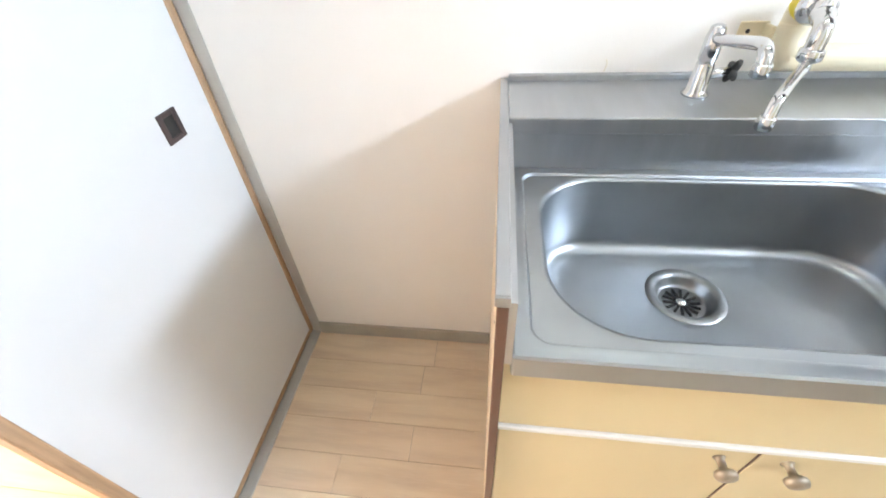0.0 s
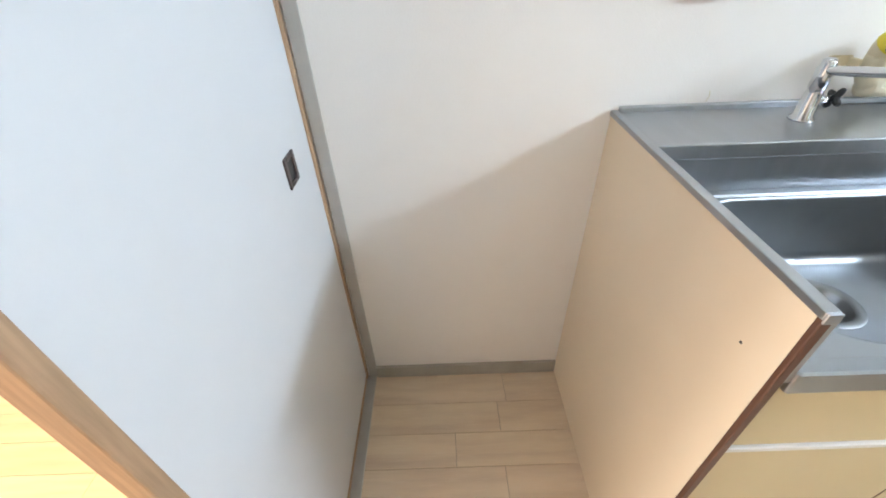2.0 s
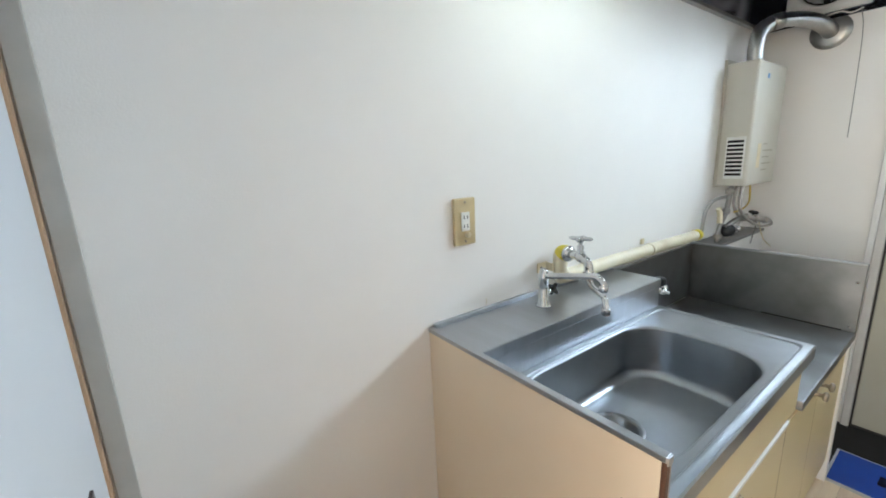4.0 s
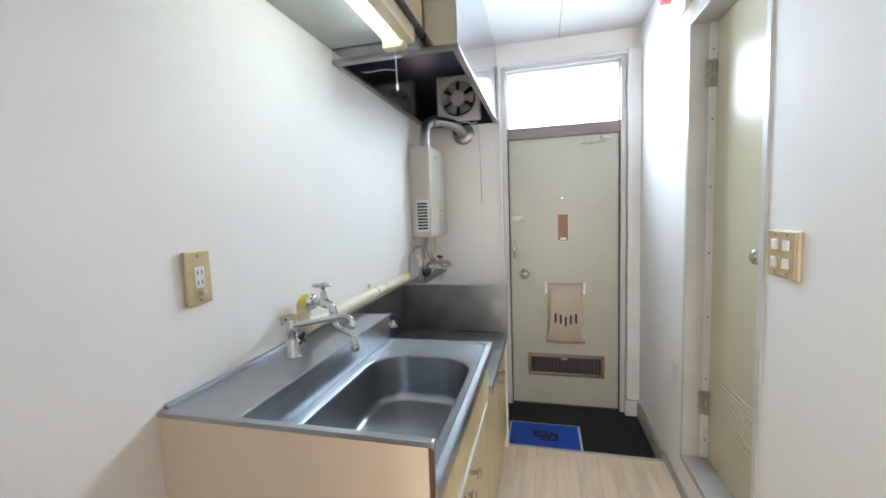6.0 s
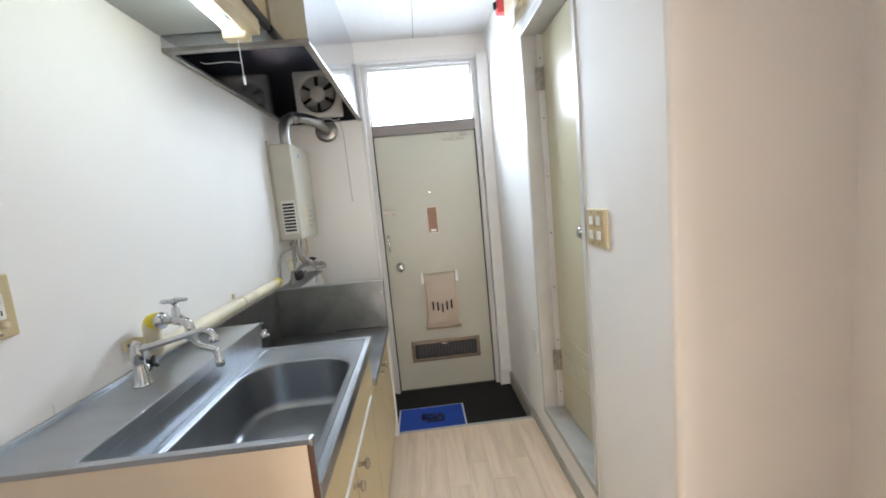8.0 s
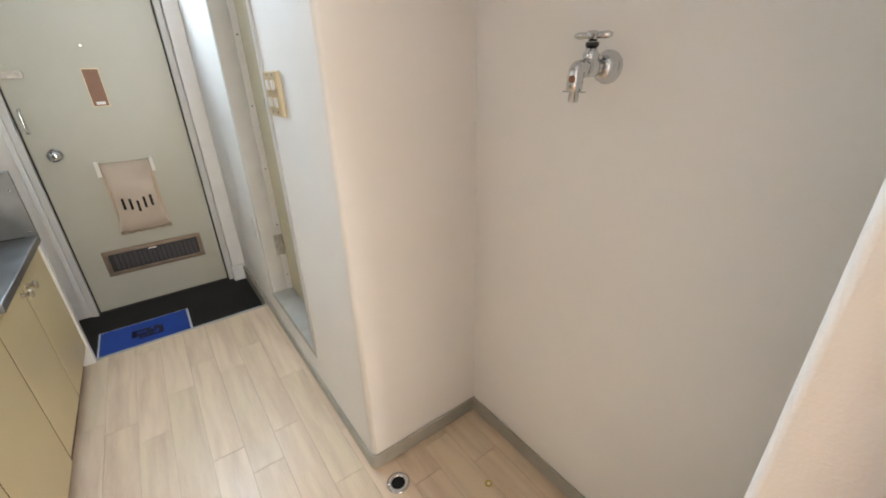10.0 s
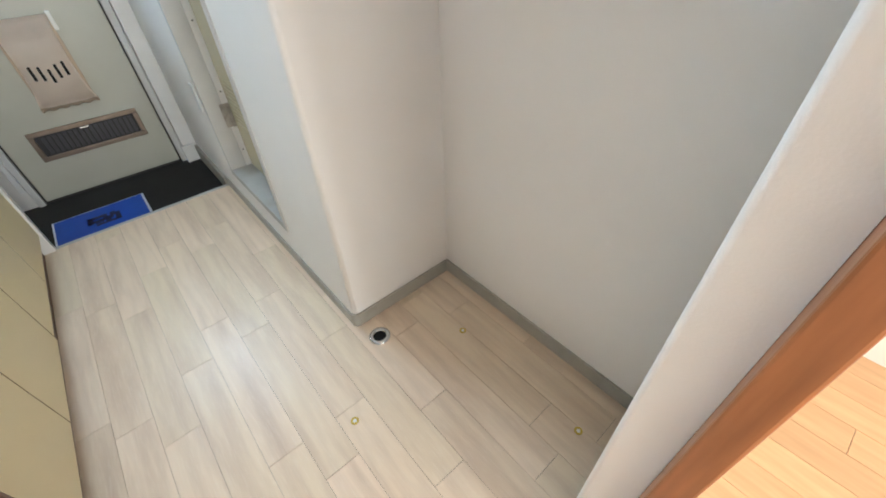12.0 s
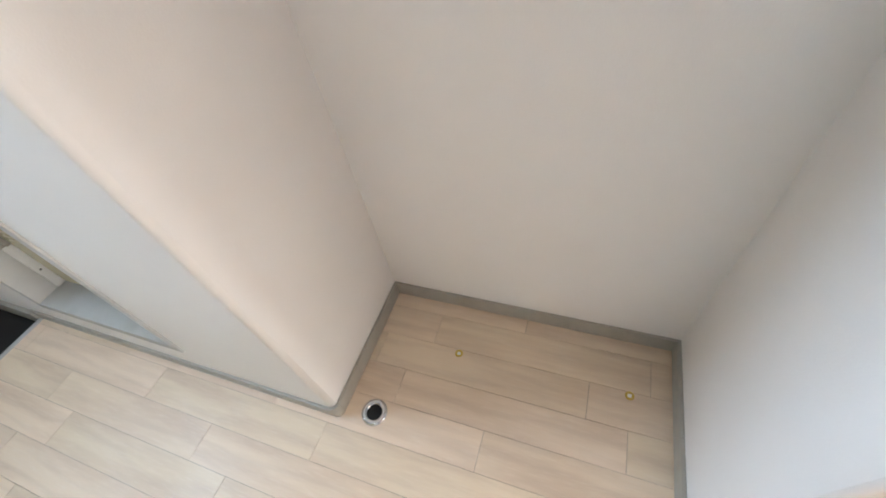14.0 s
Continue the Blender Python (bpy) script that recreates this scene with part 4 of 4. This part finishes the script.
part("post", box(B(), (FA, Y0, GEN), (FB, -0.524, HEAD), 0.003), DOORFRAME, df)
part("post", box(B(), (FA, -1.284, GEN), (FB, Y1, HEAD), 0.003), DOORFRAME, df)
part("head", box(B(), (FA, Y1, GLTOP), (FB, Y0, HEAD), 0.003), DOORFRAME, df)
part("mid_rail", box(B(), (FA + 0.006, Y1, RAIL0), (FB, Y0, RAIL1), 0.003), MAUVE, df, "mauve-grey transom rail")
SA, SB = DOORX + 0.010, DOORX + 0.05
part("fanlight_sash", boxes(((SA, Y1, GLTOP - 0.011), (SB, Y0, GLTOP)), ((SA, Y1, RAIL1), (SB, Y1 + 0.010, GLTOP - 0.011)), ((SA, Y0 - 0.010, RAIL1), (SB, Y0, GLTOP - 0.011)), bevel=0.002), DOORFRAME, df)
pane = part("pane", box(B(), (DOORX + 0.034, Y1 + 0.010, RAIL1), (DOORX + 0.040, Y0 - 0.010, GLTOP - 0.011)), GLASS, df, "bright frosted pane")
pane.visible_shadow = False
part("door_sill", box(B(), (DOORX + 0.001, -1.284, GEN - 0.05), (FB, -0.524, GEN + 0.011), 0.002), GASKET, df, "dark metal door sill")
part("gasket", boxes(((DOORX + 0.0015, Y0 - 0.007, GEN), (DOORX + 0.04, Y0, RAIL0)), ((DOORX + 0.004, Y1, GEN), (DOORX + 0.04, Y1 + 0.006, RAIL0))), GASKET, df, "dark door gap seal")
part("casing", box(B(), (DOORX - 0.055, TOILETY + 0.001, 0.05), (DOORX - 0.001, -1.287, 2.235), 0.004), PAINT_WHITE, df, "white wooden casing")
part("casing_block", box(B(), (DOORX - 0.065, TOILETY + 0.001, GEN), (DOORX - 0.001, -1.277, 0.049), 0.004), PAINT_WHITE, df, "white plinth block")
part("casing", box(B(), (DOORX - 0.030, -0.524, 0.05), (DOORX - 0.001, -0.500, 2.235), 0.004), PAINT_WHITE, df, "white wooden casing")
part("head_casing", box(B(), (DOORX - 0.032, -1.287, HEAD), (DOORX - 0.001, -0.500, 2.238), 0.004), PAINT_WHITE, df, "white wooden casing")
solid("backdrop", box(B(), (2.95, -3.5, -1.0), (2.97, 2.0, 4.0)), BACK, "bright overcast sky outside the fanlight", "sky", kind="structure")

ed = thing("entrance_door", (DOORX, YM, GEN), "grey-green steel entrance door, closed and slightly stained", "door")
DX0 = DOORX + 0.003
part("leaf", box(B(), (DX0, Y1 + 0.007, GEN + 0.010), (DX0 + 0.04, Y0 - 0.007, RAIL0 - 0.003), 0.004), DOORPAINT, ed)
part("peephole", turn(B(), (DX0, -0.901, 1.362), (-1, 0, 0), [(0.0065, 0), (0.0065, 0.003), (0.005, 0.005), (0.003, 0.004)], 16), CHROME, ed, "bright peephole")
npl = part("notice_plate", boxes(((DX0 - 0.005, -0.940, 1.078), (DX0, -0.868, 1.262)), bevel=0.002), CREAMPLASTIC, ed, "pale framed brown door plate")
part("plate_insert", box(B(), (DX0 - 0.0065, -0.9355, 1.084), (DX0 - 0.004, -0.8725, 1.256)), BROWNPLASTIC, npl)
part("plate_label", box(B(), (DX0 - 0.0075, -0.924, 1.090), (DX0 - 0.004, -0.886, 1.104)), WHITEPLASTIC, npl, "small white label")
part("chain_plate", boxes(((DX0 - 0.012, -0.655, 1.222), (DX0, -0.566, 1.254)), ((DX0 - 0.018, -0.643, 1.233), (DX0 - 0.011, -0.588, 1.243)), bevel=0.002), HINGE, ed, "door chain plate")
part("pull_handle", sweep(B(), arc([(DX0, -0.590, 1.085), (DX0 - 0.028, -0.590, 1.079), (DX0 - 0.032, -0.590, 1.033), (DX0 - 0.028, -0.590, 0.985), (DX0, -0.590, 0.977)]), 0.0075, 10), CHROME, ed, "small chrome pull")
kb = part("knob_rose", turn(B(), (DX0, -0.651, 0.863), (-1, 0, 0), [(0.032, 0), (0.032, 0.004), (0.026, 0.008)], 24), CHROME, ed)
part("door_knob", turn(B(), (DX0 - 0.006, -0.651, 0.863), (-1, 0, 0), [(0.012, 0), (0.012, 0.018), (0.022, 0.024), (0.029, 0.036), (0.029, 0.048), (0.022, 0.058), (0.008, 0.060)], 24), CHROME, kb, "round chrome knob")
part("closer_bracket", boxes(((DX0 - 0.012, -1.17, 1.700), (DX0, -1.02, 1.712)), ((DX0 - 0.018, -1.20, 1.722), (DX0, -1.14, 1.746)), bevel=0.002), HINGE, ed, "door closer bracket")
# curved letter catcher with five slots
lc = thing("letter_catcher", (DX0, -0.913, 0.41), "peach plastic letter catcher with five slots on the door", "letter box")
LY, LT, LH = -0.913, 0.797, 0.388


def catcher_depth(u):
    """How far the shell stands off the door at the share u of its height, from the top."""
    return 0.018 + 0.044 * min(1.0, u / 0.25) ** 0.6 + 0.010 * math.sin(math.pi * u) - (0.030 * ((u - 0.82) / 0.18) ** 2 if u > 0.82 else 0)


bm = B()
nz, ny = 18, 20
grid = []
for i in range(nz + 1):
    u = i / nz
    half = 0.110 - 0.012 * math.sin(math.pi * min(1.0, u / 0.85)) ** 0.8 + 0.014 * max(0.0, (u - 0.72) / 0.28) ** 2
    grid.append([bm.verts.new((DX0 - catcher_depth(u) + 0.006 * abs(2 * j / ny - 1) ** 4, LY - half + 2 * half * j / ny, LT - LH * u)) for j in range(ny + 1)])
for a, b in zip(grid, grid[1:]):
    for j in range(ny):
        bm.faces.new((a[j], a[j + 1], b[j + 1], b[j])).smooth = True
bmesh.ops.solidify(bm, geom=bm.faces[:], thickness=0.003)
shell = part("shell", bm, BEIGEPLASTIC, lc)
for dy, zc in ((-0.064, 0.578), (-0.032, 0.572), (0.0, 0.556), (0.032, 0.572), (0.064, 0.578)):
    dx = catcher_depth((LT - zc) / LH)
    part("slot", box(B(), (DX0 - dx - 0.0035, LY + dy - 0.006, zc - 0.032), (DX0 - dx + 0.006, LY + dy + 0.006, zc + 0.032), 0.005), DARKHOLE, shell, "dark slot")
for yy in (LY + 0.121, LY - 0.121):
    part("bracket", box(B(), (DX0 - 0.024, yy - 0.009, 0.728), (DX0, yy + 0.009, 0.808), 0.003), WHITEPLASTIC, lc, "white mounting bracket")
# the tan border beside and below the shell is its shadow, put into the plate's colour
part("back_plate", box(B(), (DX0 - 0.006, LY - 0.114, 0.402), (DX0, LY + 0.114, 0.790), 0.003), mat("tan_lip_and_shadow", (0.52, 0.40, 0.28), 0.4, vary=0.05, scale=12), lc, "tan back plate that draws the shadow border round the shell")
bm = B()
lip = [[bm.verts.new((DX0 - d, LY + 0.123 * j / 14, 0.404 + z + 0.004 * math.cos(j * 1.1))) for j in range(-14, 15)] for d, z in ((0.004, 0.0), (0.030, -0.006), (0.040, 0.002), (0.034, 0.016))]
for a, b in zip(lip, lip[1:]):
    for j in range(28):
        bm.faces.new((a[j], a[j + 1], b[j + 1], b[j])).smooth = True
bmesh.ops.solidify(bm, geom=bm.faces[:], thickness=0.003)
part("bottom_lip", bm, bpy.data.materials["tan_lip_and_shadow"], lc, "tan scalloped lip")
# newspaper slot
ls = thing("vent_grille", (DX0, -0.91, 0.235), "bronze framed louvred grille low on the entrance door", "grille")
ZA, ZB, YA, YB = 0.158, 0.312, -1.160, -0.666
part("frame", boxes(((DX0 - 0.010, YA, ZA), (DX0, YB, ZA + 0.024)), ((DX0 - 0.010, YA, ZB - 0.024), (DX0, YB, ZB)), ((DX0 - 0.010, YA, ZA + 0.024), (DX0, YA + 0.024, ZB - 0.024)),
                    ((DX0 - 0.010, YB - 0.024, ZA + 0.024), (DX0, YB, ZB - 0.024)), bevel=0.003), mat("bronze_frame", (0.22, 0.17, 0.13), 0.32, 0.7, vary=0.1, scale=20), ls, "bronze metal frame")
part("grille_back", box(B(), (DX0 - 0.0035, YA + 0.024, ZA + 0.024), (DX0 - 0.001, YB - 0.024, ZB - 0.024)), BLACK, ls)
for i in range(18):
    y = YA + 0.044 + i * 0.0232
    bm = B()
    box(bm, (DX0 - 0.0075, y - 0.0078, ZA + 0.031), (DX0 - 0.0038, y + 0.0078, ZB - 0.031), 0.002)
    part("slat", bm, mat("grey_slat", (0.055, 0.053, 0.058), 0.35, 0.3) if i == 0 else bpy.data.materials["grey_slat"], ls)
part("latch", box(B(), (DX0 - 0.014, -0.925, 0.277), (DX0 - 0.009, -0.885, 0.286), 0.002), CHROME, ls)

# blue mat with a dark mark
bmat = thing("entrance_mat", (1.68, -0.77, GEN), "bright blue mat with white edge and dark printed mark", "mat")
part("backing", box(B(), (STEP + 0.005, -0.978, GEN), (1.852, -0.558, GEN + 0.006), 0.003), MATWHITE, bmat, "white edge")
part("mat_surface", box(B(), (STEP + 0.005, -0.967, GEN + 0.004), (1.840, -0.568, GEN + 0.010), 0.003), BLUE, bmat, "blue pile")
for lo, hi in (((1.62, -0.68), (1.70, -0.662)), ((1.68, -0.735), (1.70, -0.662)), ((1.615, -0.735), (1.64, -0.70)), ((1.60, -0.775), (1.66, -0.755)), ((1.655, -0.805), (1.70, -0.785)), ((1.585, -0.83), (1.68, -0.812)),
               ((1.585, -0.83), (1.60, -0.70)), ((1.63, -0.79), (1.648, -0.66)), ((1.66, -0.76), (1.70, -0.745))):
    part("mark", box(B(), (1.701 + (lo[0] - 1.645) * 0.8, -0.779 + (lo[1] + 0.745) * 0.8, GEN + 0.009), (1.709 + (hi[0] - 1.645) * 0.8, -0.771 + (hi[1] + 0.745) * 0.8, GEN + 0.0108)), NAVY, bmat, "dark printed shape")

# ---- toilet door, raised sill ----
tf = thing("toilet_door_frame", (0.955, TOILETY, TZ0), "pale grey steel frame with a raised sill round the toilet door", "door frame", kind="structure")
part("jamb", box(B(), (TX0 - 0.006, TOILETY - 0.16, TZ0), (TX0 + 0.022, TOILETY + 0.006, TZ1), 0.003), DOORFRAME, tf)
part("jamb", box(B(), (TX1 - 0.022, TOILETY - 0.16, TZ0), (TX1 + 0.006, TOILETY + 0.006, TZ1), 0.003), DOORFRAME, tf)
part("head", box(B(), (TX0 + 0.022, TOILETY - 0.16, TZ1 - 0.03), (TX1 - 0.022, TOILETY + 0.006, TZ1 + 0.004), 0.003), DOORFRAME, tf)
part("sill", box(B(), (TX0 - 0.004, TOILETY - 0.16, TZ0 - 0.002), (TX1 + 0.004, TOILETY + 0.006, TZ0 + 0.030), 0.003), SILLGREY, tf, "grey scuffed sill")
td = thing("toilet_door", (0.955, -1.47, TZ0 + 0.032), "pale yellow glossy toilet door with a louvred vent, closed", "door")
TYF = TOILETY - 0.088
part("leaf", box(B(), (TX0 + 0.025, TYF - 0.03, TZ0 + 0.034), (TX1 - 0.034, TYF, TZ1 - 0.033), 0.003), TOILETDOOR, td)
JX = TX1 - 0.022
ed_strip = part("hinge_strip", box(B(), (JX - 0.012, TYF - 0.030, TZ0 + 0.034), (JX + 0.001, TYF + 0.024, TZ1 - 0.031), 0.002), PAINT_WHITE, td, "white metal hinge strip with screws")
for i in range(7):
    part("strip_screw", turn(B(), (JX - 0.012, TYF + 0.012, 0.28 + 0.27 * i), (-1, 0, 0), [(0.0035, 0), (0.003, 0.0015)], 8), BLACK, ed_strip)
for z in (0.395, 1.755):
    part("hinge", boxes(((JX - 0.014, TYF + 0.001, z), (JX - 0.011, TYF + 0.040, z + 0.105)), ((JX - 0.024, TYF + 0.001, z), (JX - 0.012, TYF + 0.013, z + 0.105)), bevel=0.002), HINGE, td, "tarnished butt hinge")
for i in range(10):
    part("vent_slat", box(B(), (TX0 + 0.13, TYF - 0.002, 0.42 + 0.019 * i), (TX1 - 0.09, TYF + 0.006, 0.431 + 0.019 * i), 0.003, 1), TOILETDOOR, td)
rose = part("knob_rose", turn(B(), (0.752, TYF, 1.130), (0, 1, 0), [(0.026, 0), (0.026, 0.004), (0.020, 0.006)], 24), CHROME, td, "chrome rose")
part("door_knob", turn(B(), (0.752, TYF + 0.005, 1.130), (0, 1, 0), [(0.009, 0), (0.009, 0.032), (0.018, 0.038), (0.024, 0.048), (0.023, 0.060), (0.014, 0.068)], 22), CHROME, rose, "small chrome knob")
solid("wall_plate_blank", box(B(), (1.335, TOILETY, 0.45), (1.39, TOILETY + 0.006, 0.57), 0.002), PAINT_WHITE, "small off-white cover plate low on the wall", "cover plate")
# breaker board above the toilet door
bb = thing("breaker_board", (1.25, TOILETY, 2.03), "cream breaker board with a red main switch", "breaker board", shift=(0.09, 0, 0.060))
part("base_board", box(B(), (1.03, TOILETY, 2.03), (1.40, TOILETY + 0.02, 2.25), 0.003), CREAMPLASTIC, bb)
part("cover", box(B(), (1.05, TOILETY + 0.02, 2.04), (1.29, TOILETY + 0.040, 2.23), 0.006), CREAMPLASTIC, bb)
part("main_switch", box(B(), (1.31, TOILETY + 0.02, 2.125), (1.36, TOILETY + 0.066, 2.225), 0.006), RED, bb, "red main switch")
part("toggle", box(B(), (1.325, TOILETY + 0.066, 2.15), (1.345, TOILETY + 0.080, 2.18), 0.002), BLACK, bb)
part("tag", box(B(), (1.10, TOILETY + 0.0402, 1.985), (1.27, TOILETY + 0.0417, 2.075)), WHITEPLASTIC, bb, "white paper tag")
solid("paper_tag", box(B(), (1.55, TOILETY, 2.055), (1.65, TOILETY + 0.002, 2.14)), mat("faded_paper", (0.52, 0.44, 0.36), 0.7, vary=0.08), "small faded paper tag on the wall", "paper tag")

# ---- laundry recess ----
lt = thing("laundry_tap", (-0.222, BACKY, 1.19), "chrome laundry tap with a cross handle on the recess wall", "tap", shift=(0.020, 0, 0.020))
part("flange", turn(B(), (-0.222, BACKY, 1.19), (0, 1, 0), [(0.031, 0), (0.031, 0.003), (0.027, 0.006), (0.026, 0.016), (0.020, 0.026), (0.0135, 0.029)], 26), CHROME, lt)
part("body", turn(B(), (-0.222, BACKY + 0.028, 1.19), (0.03, 1, 0), [(0.0125, 0), (0.0125, 0.012), (0.0165, 0.015), (0.0175, 0.030), (0.0165, 0.042), (0.012, 0.045), (0.012, 0.062)]), CHROME, lt)
part("union_nut", turn(B(), (-0.2208, BACKY + 0.072, 1.19), (0.03, 1, 0), [(0.013, 0), (0.016, 0.002), (0.016, 0.014), (0.013, 0.016)], 6), CHROME, lt)
part("spout_elbow", sweep(B(), arc([(-0.2203, BACKY + 0.084, 1.19), (-0.2195, BACKY + 0.091, 1.189), (-0.219, BACKY + 0.095, 1.183), (-0.2188, BACKY + 0.0955, 1.165)]), 0.0142), CHROME, lt)
part("bonnet", turn(B(), (-0.220, BACKY + 0.057, 1.198), (0, 0, 1), [(0.015, 0), (0.015, 0.016), (0.011, 0.020), (0.010, 0.030)], 16), CHROME, lt)
part("washer", turn(B(), (-0.220, BACKY + 0.057, 1.226), (0, 0, 1), [(0.012, 0), (0.012, 0.007)], 14), BLACK, lt)
bm = B()
for a in (0.35, 0.35 + math.pi / 2):
    d = Vector((math.cos(a), math.sin(a), 0))
    sweep(bm, [Vector((-0.220, BACKY + 0.057, 1.244)) + d * k for k in (-0.034, -0.027, -0.008, 0.008, 0.027, 0.034)], [0.003, 0.0065, 0.0055, 0.0055, 0.0065, 0.003], 10)
turn(bm, (-0.220, BACKY + 0.057, 1.234), (0, 0, 1), [(0.008, 0), (0.010, 0.012), (0.006, 0.018)], 14)
part("cross_handle", bm, CHROME, lt)
part("hose_nozzle", turn(B(), (-0.2188, BACKY + 0.0955, 1.168), (0, 0, -1), [(0.0145, 0), (0.0152, 0.004), (0.0152, 0.016), (0.010, 0.018), (0.0095, 0.036), (0.008, 0.037)], 16), CHROME, lt)
part("nozzle_clip", boxes(((-0.244, BACKY + 0.0935, 1.148), (-0.194, BACKY + 0.098, 1.1505)), bevel=0.001), DULLMETAL, lt)
part("temperature_dot", turn(B(), (-0.2222, BACKY + 0.1085, 1.172), (-0.25, 1, 0), [(0.006, 0), (0.006, 0.002)], 12), BROWNPLASTIC, lt)
dr = thing("floor_drain", (0.096, -1.397, 0), "round chrome floor drain with an open dark centre", "drain")
part("ring", loft(B(), [[(0.096 + r * math.cos(a), -1.397 + r * math.sin(a), z) for a in (2 * math.pi * i / 32 for i in range(32))] for r, z in ((0.037, 0.001), (0.036, 0.004), (0.029, 0.006), (0.023, 0.005), (0.021, 0.0015))]), CHROME, dr)
part("hole", turn(B(), (0.096, -1.397, 0.0006), (0, 0, 1), [(0.0225, 0), (0.0225, 0.0012)], 24), DARKHOLE, dr, "dark drain hole")
for x, y in ((-0.083, -1.627), (-0.557, -1.629), (-0.106, -1.171)):
    e = thing("floor_eyelet", (x, y, 0), "small brass eyelet set in the plank floor", "eyelet", "eyelets in the recess floor")
    part("ring", loft(B(), [[(x + r * math.cos(a), y + r * math.sin(a), z) for a in (2 * math.pi * i / 20 for i in range(20))] for r, z in ((0.012, 0.0008), (0.0105, 0.003), (0.007, 0.0028), (0.0055, 0.001))]), BRASS, e)
    part("core", turn(B(), (x, y, 0.0005), (0, 0, 1), [(0.0058, 0), (0.0055, 0.001)], 12), WHITEPLASTIC, e)


# ---- floors, board by board ----
def plank_floor(name, x0, x1, y0, y1, pitch, length, gap, z, material, joints, keep, label, base_y):
    fl_ = solid(name, box(B(), (x0, y0, z - 0.08), (x1, y1, z - 0.003)), UNDERLAY, label, "floor", kind="structure")
    inv = Matrix.Translation(fl_.location).inverted()
    rng = random.Random(7)
    meshes = {}
    k = math.floor((base_y - y1) / pitch) - 1
    while base_y - k * pitch > y0:
        top_, bot = min(base_y - k * pitch, y1), max(base_y - (k + 1) * pitch, y0)
        if top_ - bot > 0.004:
            off = joints.get(k, rng.uniform(0, length))
            x = off - length * math.ceil((off - x0) / length)
            while x < x1:
                a, b = max(x, x0), min(x + length, x1)
                x += length
                if b - a < 0.01:
                    continue
                for a, b in keep(a, b, (top_ + bot) / 2):
                    key = (round(b - a, 3), round(top_ - bot, 3))
                    if key not in meshes:
                        bm = box(B(), (-key[0] / 2 + gap / 2, -key[1] / 2 + gap / 2, -0.003), (key[0] / 2 - gap / 2, key[1] / 2 - gap / 2, 0.0))
                        bm.faces.ensure_lookup_table()
                        me = bpy.data.meshes.new("plank")
                        bm.to_mesh(me)
                        bm.free()
                        me.materials.append(material)
                        meshes[key] = me
                    ob = new("plank", meshes[key])
                    ob.location = ((a + b) / 2, (top_ + bot) / 2, z)
                    ob.parent = fl_
                    ob.matrix_parent_inverse = inv
        k += 1


def kitchen_keep(a, b, y):
    if y < TOILETY - 0.05:
        b = min(b, RECESSX + 0.01)
    elif y > PIERY:
        a = max(a, -0.624)
    return [(a, b)] if b - a > 0.01 else []


plank_floor("floor", PIERX - 0.01, STEP - 0.016, BACKY, 0.0, 0.1016, 0.612, 0.0015, 0.0, PLANK,
            {0: -0.183, 2: -0.355, 3: -0.215, 4: -0.411, 5: -0.232, 7: 0.19, 8: 0.405, 9: -0.06, 10: 0.42, 11: -0.06, 12: 0.216, 13: -0.21, 14: 0.055, 15: -0.455, 16: 0.004},
            kitchen_keep, "pale oak-look vinyl planks with fine joints", -0.0138)
plank_floor("floor_room", -3.4, -0.80, -2.5, 0.6, 0.1, 0.9, 0.0015, 0.002, ROOMPLANK, {}, lambda a, b, y: [(a, b)], "orange oak floor boards in sunlight", 0.6)
